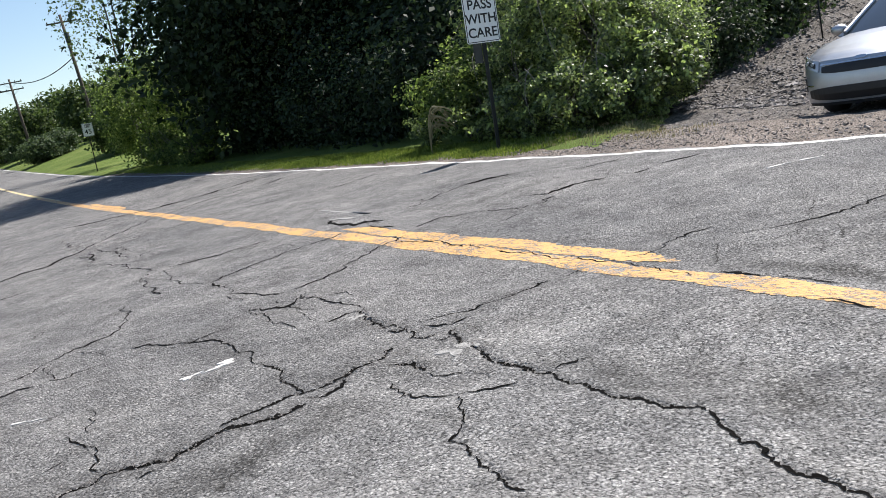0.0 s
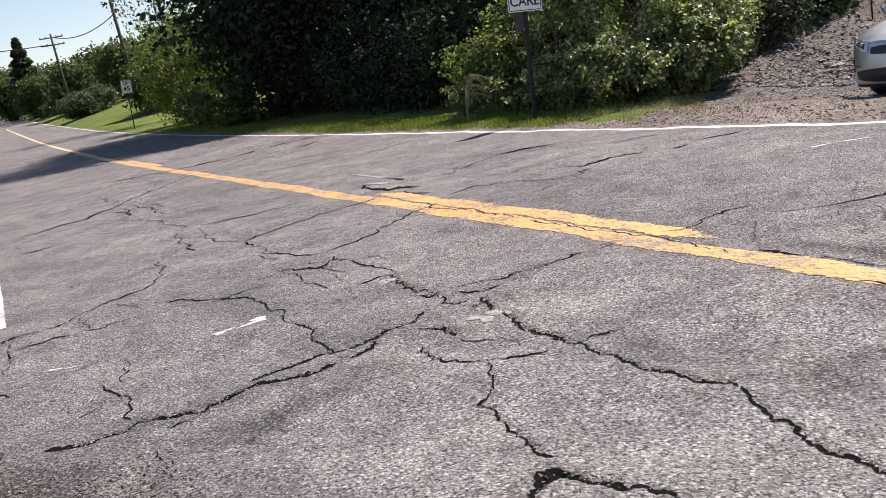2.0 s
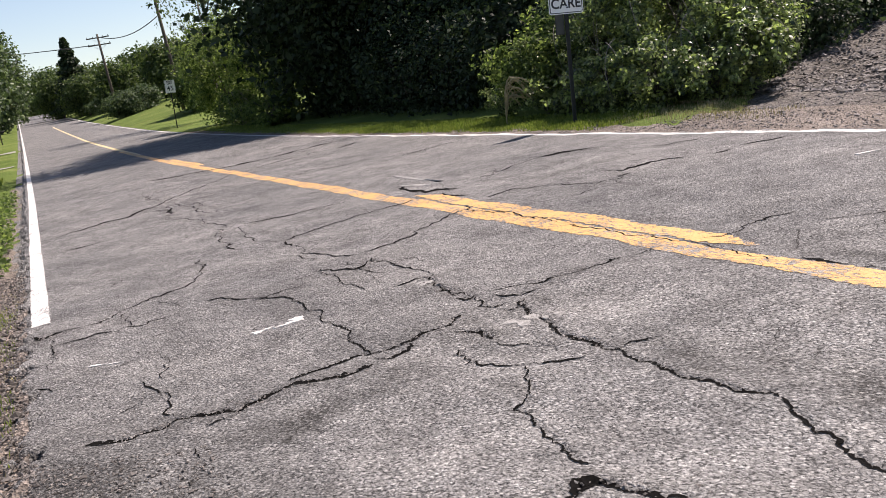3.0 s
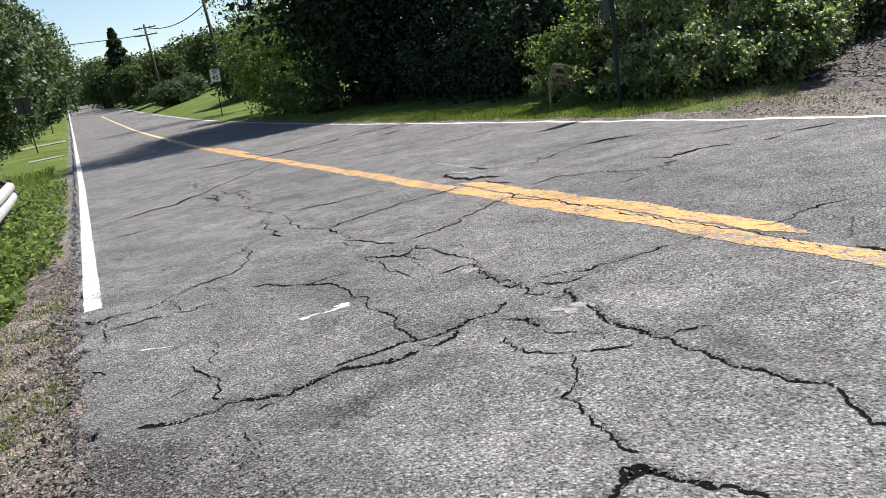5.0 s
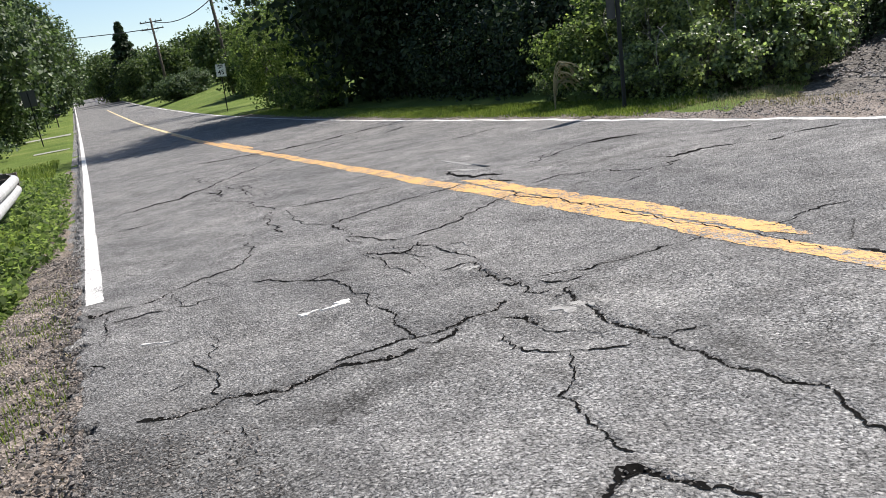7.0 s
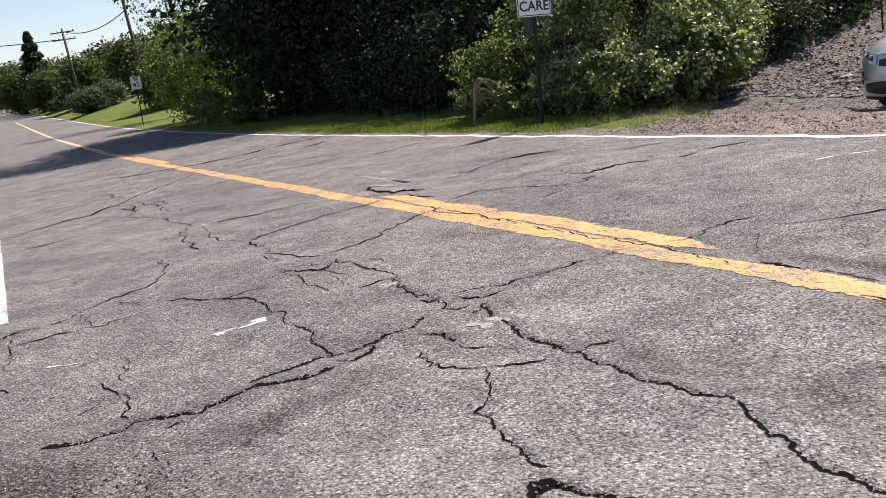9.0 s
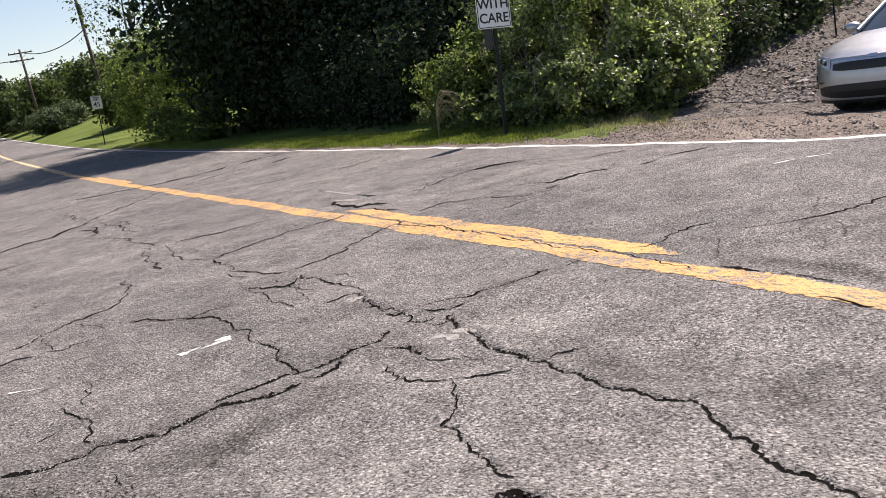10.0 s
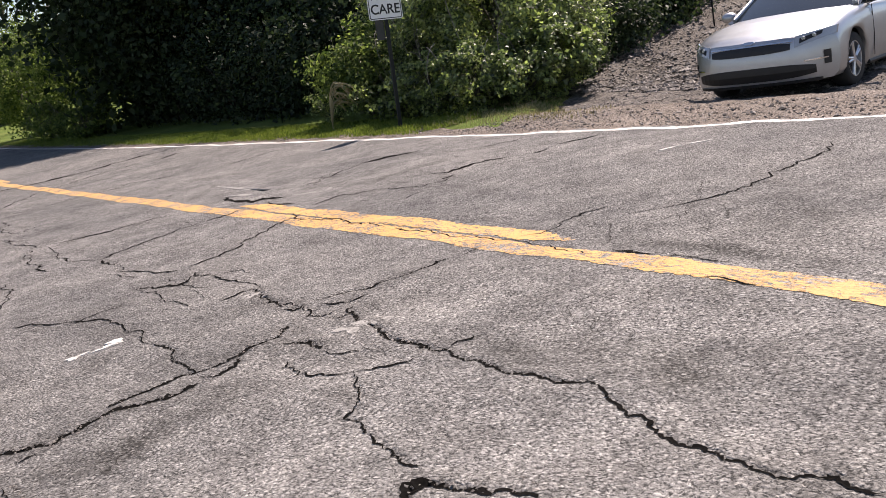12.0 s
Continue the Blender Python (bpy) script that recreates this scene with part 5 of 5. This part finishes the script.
mailbox(-1.9, 92.0)


# ---- guardrail ----
def guardrail(x, y0, y1):
    ob = thing("guardrail", "weathered white steel guardrail end among weeds", "guardrail", at=pose(x, 0, 0))
    prof = [(0.085 * math.sin(a), 0.685 + 0.080 * math.cos(a)) for a in np.linspace(0, math.pi, 8)] + [(0.085 * math.sin(a), 0.525 + 0.080 * math.cos(a)) for a in np.linspace(0.1, math.pi, 8)]
    ys = [y0 + (y1 - y0) * k / 12 for k in range(13)]
    verts, faces = [], []
    for off in (0, -0.008):
        for y in ys:
            flare = -0.35 * max(0.0, (y - y1 + 2.5) / 2.5) ** 2
            verts += [(p + off + flare, y, q) for p, q in prof]
    m, s = len(prof), len(prof) * len(ys)
    for i in range(len(ys) - 1):
        for k in range(m - 1):
            a = i * m + k
            faces += [(a, a + 1, a + m + 1, a + m), (s + a, s + a + m, s + a + m + 1, s + a + 1)]
    part("rail", (verts, faces), RAIL, ob)
    # rounded end shoe
    shoe = []
    for k in range(9):
        a = math.pi * k / 8
        shoe.append([(-0.35 + p * 0.6 - 0.16 * (1 - math.cos(a)), y1 + 0.16 * math.sin(a), q) for p, q in prof])
    part("end_shoe", ([v for r in shoe for v in r], [(i * m + k, i * m + k + 1, (i + 1) * m + k + 1, (i + 1) * m + k) for i in range(8) for k in range(m - 1)]), RAIL, ob)
    y = y1 - 0.9
    while y > y0:
        bm = bmesh.new()
        box(bm, -0.30, -0.16, y - 0.08, y + 0.08, -0.3, 0.78, 0.006)
        box(bm, -0.16, -0.02, y - 0.07, y + 0.07, 0.44, 0.77, 0.006)
        part("post", bm, POLE, ob)
        y -= 1.9
    return ob


guardrail(-1.16, -4.0, 17.6)


# ---- utility poles and wires ----
def utility_pole(x, y, height, lean, arms, label, transformer=False):
    ob = thing("utility_pole", label, "utility pole", "utility poles", at=pose(x, y, float(land_z(np.array(x), np.array(y))) - 0.3, 0, lean, 0))
    smooth(part("pole", tube([(0, 0, 0), (0, 0, height * 0.5), (0, 0, height)], [0.17, 0.145, 0.11], 12), POLE, ob))
    for z in arms:
        bm = bmesh.new()
        box(bm, -1.25, 1.25, 0.11, 0.20, z - 0.06, z + 0.06, 0.008)
        arm = part("crossarm", bm, POLE, ob)
        for dx in (-1.15, -0.55, 0.55, 1.15):
            part("insulator", tube([(dx, 0.155, z + 0.06), (dx, 0.155, z + 0.12), (dx, 0.155, z + 0.15), (dx, 0.155, z + 0.20)], [0.02, 0.045, 0.045, 0.02], 8), SIGNBACK, arm)
        for sx in (-1, 1):
            part("brace", tube([(sx * 0.7, 0.155, z - 0.05), (0, 0.12, z - 0.6)], [0.018, 0.018], 6), STEEL, arm)
    if transformer:
        smooth(part("transformer", tube([(0.0, -0.36, height - 2.4), (0.0, -0.36, height - 2.3), (0.0, -0.36, height - 1.6), (0.0, -0.36, height - 1.5)], [0.16, 0.20, 0.20, 0.14], 12), SIGNBACK, ob, "grey transformer can"))
    return ob


utility_pole(13.0, 80.5, 12.0, -1.5, [11.4], "leaning wooden utility pole with a crossarm and transformer", True)
utility_pole(10.35, 109.5, 9.6, -1.0, [9.2, 8.4], "wooden utility pole with two crossarms")


def wire(a, b, sag, r=0.014):
    a, b = Vector(a), Vector(b)
    path = [a.lerp(b, u) - Vector((0, 0, 4 * sag * u * (1 - u))) for u in np.linspace(0, 1, 17)]
    return tagged(part("wire", tube(path, [r] * 17, 5), WIRE), "thin black overhead wire between utility poles", "wire", "overhead wires")


wire((12.8, 80.5, 9.6), (10.3, 109.5, 11.0), 0.8, 0.045)
wire((10.3, 109.5, 10.2), (-30.0, 150.0, 18.5), 1.2, 0.05)


# ---- a stake on the lane ----
tagged(smooth(part("stake", tube([(17.6, 13.2, 0.4), (17.6, 13.2, 0.9), (17.62, 13.2, 1.6)], [0.02, 0.02, 0.018], 6), DARKPOST)), "thin dark stake in the gravel slope", "stake")


# ---- pale paths across the lawn ----
for y0, y1, x1 in ((46.6, 48.0, -2.4), (68.0, 70.4, -14.0)):
    xs, ys = lines((x1, -0.75, 0.5, 0.3)), lines((y0, y1, 0.4, 0.4))
    tagged(grid_sheet("driveway", xs, ys, lambda X, Y: land_z(X, Y) + 0.03, CONCRETE), "pale concrete drive crossing the lawn", "driveway", kind="structure")


# ---- the silver car ----
def car_paint():
    m, t, b, _ = mat("silver_car_paint")
    p = t.nodes.new("ShaderNodeTexCoord").outputs["Object"]
    flake = noise_at(t, p, 900, 2)
    dust = noise_at(t, p, 5, 5)
    c = mix(t, 0.5, ramp(t, flake, [(0.3, (0.33, 0.35, 0.38)), (0.7, (0.48, 0.50, 0.53))]), ramp(t, dust, [(0.3, (0.46, 0.475, 0.495)), (0.7, (0.54, 0.555, 0.58))]))
    t.links.new(c, b.inputs["Base Color"])
    b.inputs["Metallic"].default_value, b.inputs["Roughness"].default_value = 0.85, 0.42
    b.inputs["Coat Weight"].default_value, b.inputs["Coat Roughness"].default_value = 0.8, 0.06
    return m


CARPAINT = car_paint()
BLACKTRIM = plain("black_trim", (0.012, 0.012, 0.013), 0.5, vary=0.2)
RUBBER = plain("tyre_rubber", (0.02, 0.02, 0.02), 0.85, vary=0.3, scale=20)
ALLOY = plain("alloy_wheel", (0.60, 0.60, 0.61), 0.32, 0.85)
CHROME = plain("chrome", (0.75, 0.75, 0.76), 0.12, 1.0, 0.02)
GLASS = plain("tinted_glass", (0.015, 0.020, 0.022), 0.05, vary=0.05)
GLASS.node_tree.nodes["Principled BSDF"].inputs["Coat Weight"].default_value = 1.0
LENS = plain("lamp_lens", (0.42, 0.44, 0.46), 0.08, 0.3, 0.1)
LENS.node_tree.nodes["Principled BSDF"].inputs["Coat Weight"].default_value = 1.0

WHEELS = (-0.95, -3.76)


def car_nose(y, z):
    """How far the front stands back from the foremost point."""
    a = abs(y) / 0.93
    return -(0.10 * a ** 2 + 0.34 * a ** 5) - 0.10 * max(0.0, (z - 0.52) / 0.25) ** 2 * 0.8 - 0.06 * max(0.0, (0.34 - z) / 0.2)


def car_tail(y, z):
    a = abs(y) / 0.93
    return 0.08 * a ** 2 + 0.22 * a ** 5 + 0.10 * max(0.0, (0.5 - z) / 0.3)


def car_top(s):
    return float(np.interp(s, [0, 0.10, 0.35, 0.9, 1.35, 1.6, 2.4, 3.4, 4.1, 4.45, 4.75, 4.85], [0.735, 0.80, 0.865, 0.94, 0.985, 0.99, 0.995, 1.02, 1.06, 1.085, 1.07, 1.03]))


def car_floor(s):
    low = 0.20
    for w in WHEELS:
        d = s + w
        if abs(d) < 0.385:
            low = max(low, 0.33 + math.sqrt(0.385 ** 2 - d * d))
    return low


SECTION = [(0.86, 0.0), (0.905, 0.10), (0.925, 0.30), (0.93, 0.52), (0.925, 0.72), (0.905, 0.86), (0.86, 0.945), (0.74, 0.975), (0.45, 0.995), (0.0, 1.0)]


def car_point(s, y, f):
    zb, zt = car_floor(s), car_top(s)
    z = zb + f * (zt - zb)
    if zb > 0.21:
        z = max(zb, 0.20 + f * (zt - 0.20)) if f > 0 else zb
    x = -s + car_nose(y, z) * max(0, 1 - s / 0.9) ** 1.3 + car_tail(y, z) * max(0, 1 - (4.85 - s) / 0.7) ** 1.3
    return (x, y, z)


def car_body():
    ss = sorted(set([round(v, 3) for v in np.concatenate([np.linspace(0, 0.5, 10), np.linspace(0.5, 1.4, 26), np.linspace(1.4, 3.3, 14), np.linspace(3.3, 4.25, 26), np.linspace(4.25, 4.85, 10)])]))
    ring = [(y, f) for y, f in SECTION] + [(-y, f) for y, f in SECTION[-2::-1]]
    verts, faces = [], []
    for s in ss:
        verts += [car_point(s, y, f) for y, f in ring]
    m = len(ring)
    for i in range(len(ss) - 1):
        for k in range(m - 1):
            a = i * m + k
            faces.append((a, a + m, a + m + 1, a + 1))
    # front and rear faces, row by row between the two sides
    for s, flip in ((0, False), (4.85, True)):
        rows = []
        for y, f in SECTION:
            row = []
            for u in np.linspace(-1, 1, 15):
                row.append(len(verts))
                verts.append(car_point(s, y * u, f))
            rows.append(row)
        for r0, r1 in zip(rows, rows[1:]):
            for a, b, c, d in zip(r0, r0[1:], r1[1:], r1):
                faces.append((a, d, c, b) if not flip else (a, b, c, d))
    return verts, faces


def nose_patch(y0, y1, z0, z1, out=0.008, bow=0.0, taper=0.0, lift=0.0):
    """A panel that follows the curved front: thick, with its own edges. bow rounds it, taper narrows its outer end, lift raises it."""
    n, m = 20, 5
    top, low = [], []
    for j in range(m):
        for i in range(n):
            u, v = i / (n - 1), j / (m - 1)
            y = y0 + (y1 - y0) * u
            e = abs(2 * u - 1) if bow else u
            h0 = z0 + (z1 - z0) * (bow * e ** 4 * 0.5 + taper * u * 0.5) + lift * u
            h1 = z1 - (z1 - z0) * (bow * e ** 4 * 0.5 + taper * u * 0.5) + lift * u
            z = h0 + (h1 - h0) * v
            x = car_nose(y, z)
            top.append((x + out, y, z))
            low.append((x - 0.03, y, z))
    k = n * m
    faces = []
    for j in range(m - 1):
        for i in range(n - 1):
            a = j * n + i
            faces.append((a, a + 1, a + n + 1, a + n))
    rim = [i for i in range(n)] + [j * n + n - 1 for j in range(1, m)] + [(m - 1) * n + i for i in range(n - 2, -1, -1)] + [j * n for j in range(m - 2, 0, -1)]
    for a, b in zip(rim, rim[1:] + rim[:1]):
        faces.append((a, a + k, b + k, b))
    return top + low, faces


def car_cabin(inset, z_cut=None):
    """The roof and window band above the belt: stations from windscreen to rear window."""
    st = [(-1.28, 0.97, 0.78, 0.0), (-1.55, 1.13, 0.75, 0.0), (-1.95, 1.345, 0.66, 0.0), (-2.15, 1.415, 0.61, 0.0), (-2.6, 1.455, 0.59, 0.0), (-3.1, 1.45, 0.585, 0.0), (-3.5, 1.385, 0.60, 0.0), (-3.9, 1.23, 0.66, 0.0), (-4.2, 1.07, 0.70, 0.0)]
    verts, faces = [], []
    for x, z, w, _ in st:
        belt = car_top(-x) - 0.04
        b = min(0.84, w + 0.30)
        row = [(0.86 if z > 1.1 else b, belt), (w + 0.10, belt + (z - belt) * 0.55), (w, z - 0.035), (w * 0.7, z - 0.008), (0, z)]
        row = [(y - inset, q - inset * 0.5) for y, q in row[:-1]] + [(0, row[-1][1] - inset * 0.5)]
        verts += [(x, y, q) for y, q in row] + [(x, -y, q) for y, q in row[-2::-1]]
    m = 9
    for i in range(len(st) - 1):
        for k in range(m - 1):
            a = i * m + k
            faces.append((a, a + m, a + m + 1, a + 1))
    return verts, faces, m


def wheel(parent, x, y):
    """A tyre with its rim of five double spokes, outside towards +y or -y."""
    s = 1 if y > 0 else -1
    prof = [(0.215, -0.10), (0.30, -0.105), (0.325, -0.08), (0.33, 0.0), (0.325, 0.08), (0.30, 0.105), (0.215, 0.10)]
    verts, faces, n = [], [], 28
    for k in range(n):
        a = 2 * math.pi * k / n
        verts += [(r * math.cos(a), q, r * math.sin(a)) for r, q in prof]
    m = len(prof)
    for k in range(n):
        for j in range(m - 1):
            a, b = k * m + j, ((k + 1) % n) * m + j
            faces.append((a, b, b + 1, a + 1))
    hub = new("wheel")
    hub.parent = parent
    hub.location = (x, y, 0.33)
    tyre = smooth(part("tyre", (verts, faces), RUBBER, hub))
    pieces = []
    ring = [(0.222, 0.10 * s), (0.205, 0.098 * s), (0.198, 0.05 * s), (0.198, -0.05 * s)]
    v2, f2 = [], []
    for k in range(n):
        a = 2 * math.pi * k / n
        v2 += [(r * math.cos(a), q, r * math.sin(a)) for r, q in ring]
    for k in range(n):
        for j in range(3):
            a, b = k * 4 + j, ((k + 1) % n) * 4 + j
            f2.append((a, b, b + 1, a + 1))
    pieces.append((v2, f2))
    for k in range(10):
        a = 2 * math.pi * (k // 2) / 5 + (0.13 if k % 2 else -0.13)
        pieces.append(tube([(0.045 * math.cos(a), 0.085 * s, 0.045 * math.sin(a)), (0.205 * math.cos(a), 0.092 * s, 0.205 * math.sin(a))], [0.022, 0.016], 6))
    pieces.append(tube([(0, 0.05 * s, 0), (0, 0.098 * s, 0)], [0.055, 0.045], 12))
    part("rim", joined(pieces), ALLOY, hub)
    part("brake", tube([(0, -0.02 * s, 0), (0, 0.03 * s, 0)], [0.17, 0.17], 20), BLACKTRIM, hub)
    return hub


def only(v, faces):
    """The vertices that the faces use, renumbered."""
    used = sorted({k for q in faces for k in q})
    at = {k: i for i, k in enumerate(used)}
    return [v[k] for k in used], [tuple(at[k] for k in q) for q in faces]


def sedan(at):
    car = thing("car", "parked silver four-door car with dark grille, on gravel", "car", at=at)
    body = smooth(part("body", car_body(), CARPAINT, car))
    v, f, m = car_cabin(0.0)
    is_roof = lambda q: min(k % m for k in q) >= 2 and max(k % m for k in q) <= 6 and 2 <= min(k // m for k in q) <= 5
    part("roof", only(v, [q for q in f if is_roof(q)]), CARPAINT, car)
    smooth(part("windscreen", only(v, [q for q in f if max(k // m for k in q) <= 3 and not is_roof(q) and min(k % m for k in q) >= 2 and max(k % m for k in q) <= 6]), GLASS, car, "dark windscreen"))
    part("rear_window", only(v, [q for q in f if min(k // m for k in q) >= 6 and min(k % m for k in q) >= 2 and max(k % m for k in q) <= 6]), GLASS, car)
    for side in (0, 1):
        pick = [q for q in f if (max(k % m for k in q) <= 2 if side == 0 else min(k % m for k in q) >= 6)]
        part("side_window", only(v, pick), GLASS, car)
        sg = 1 if side == 0 else -1
        part("pillar", tube([(-1.32, sg * 0.80, 0.985), (-1.95, sg * 0.675, 1.325), (-2.15, sg * 0.625, 1.40)], [0.030, 0.028, 0.03], 8), CARPAINT, car)
        part("pillar", tube([(-2.75, sg * 0.855, 0.98), (-2.72, sg * 0.60, 1.43)], [0.035, 0.03], 8), BLACKTRIM, car)
        part("pillar", tube([(-3.55, sg * 0.62, 1.36), (-4.15, sg * 0.75, 1.07)], [0.045, 0.06], 8), CARPAINT, car)
        part("window_trim", tube([(-1.45, sg * 0.885, 0.955), (-2.6, sg * 0.895, 0.965), (-3.8, sg * 0.875, 1.0)], [0.010, 0.010, 0.010], 6), CHROME, car, "thin chrome strip")
        bm = bmesh.new()
        bmesh.ops.create_uvsphere(bm, u_segments=14, v_segments=8, radius=1.0, matrix=Matrix.Translation((-1.62, sg * 1.02, 1.03)) @ Matrix.Diagonal((0.085, 0.115, 0.075, 1)))
        mir = smooth(part("mirror", bm, CARPAINT, car))
        part("mirror_arm", tube([(-1.60, sg * 0.86, 0.965), (-1.62, sg * 0.97, 1.0)], [0.03, 0.03], 8), BLACKTRIM, mir)
        part("sill", tube([(-1.40, sg * 0.885, 0.235), (-3.3, sg * 0.885, 0.235)], [0.03, 0.03], 8), BLACKTRIM, car)
        for xd in (-2.05, -3.15):
            part("door_handle", tube([(xd, sg * 0.928, 0.80), (xd - 0.09, sg * 0.955, 0.805), (xd - 0.20, sg * 0.93, 0.81)], [0.014, 0.018, 0.014], 8), CHROME, car)
        for xd, zt in ((-1.52, 0.93), (-2.70, 0.95), (-3.62, 0.95)):
            part("door_seam", tube([(xd, sg * 0.928, 0.30), (xd - 0.02, sg * 0.932, 0.60), (xd - 0.03, sg * 0.915, zt)], [0.005] * 3, 5), BLACKTRIM, body)
        # headlight: a swept-back lens with a dark bowl and bright lamps in it
        head = part("headlight", nose_patch(sg * 0.545, sg * 0.905, 0.605, 0.735, 0.012, taper=0.30, lift=0.075), LENS, car, "clear swept-back headlight")
        part("lamp_bowl", nose_patch(sg * 0.60, sg * 0.80, 0.648, 0.705, 0.017, taper=0.3, lift=0.065), BLACKTRIM, head)
        for yy in (0.64, 0.74):
            x = car_nose(yy, 0.67)
            part("projector", tube([(x + 0.005, sg * yy, 0.68 + (yy - 0.5) * 0.17), (x + 0.03, sg * yy, 0.68 + (yy - 0.5) * 0.17)], [0.024, 0.018], 12), LENS, head)
        part("corner_vent", nose_patch(sg * 0.815, sg * 0.865, 0.37, 0.53, 0.008), BLACKTRIM, car)
        part("chrome_strip", nose_patch(sg * 0.64, sg * 0.85, 0.435, 0.45, 0.014), CHROME, car)
    part("grille", nose_patch(-0.50, 0.50, 0.575, 0.68, 0.012, bow=0.35), BLACKTRIM, car, "wide black grille")
    part("grille_trim", nose_patch(-0.52, 0.52, 0.682, 0.694, 0.016), CHROME, car, "chrome strip over the grille")
    part("badge", nose_patch(-0.07, 0.07, 0.71, 0.745, 0.012, bow=0.8), CHROME, car, "small oval chrome badge")
    part("air_intake", nose_patch(-0.74, 0.74, 0.25, 0.42, 0.010, bow=0.45), BLACKTRIM, car, "wide black lower air intake")
    part("front_lip", nose_patch(-0.78, 0.78, 0.19, 0.225, 0.016), BLACKTRIM, car)
    bm = bmesh.new()
    box(bm, -4.55, -0.45, -0.62, 0.62, 0.19, 0.72, 0.02)
    part("underbody", bm, BLACKTRIM, car)
    for x in WHEELS:
        for y in (0.80, -0.80):
            wheel(car, x, y)
    return car


sedan(pose(9.55, 6.70, -0.135, 0, -1.2, 189.0))
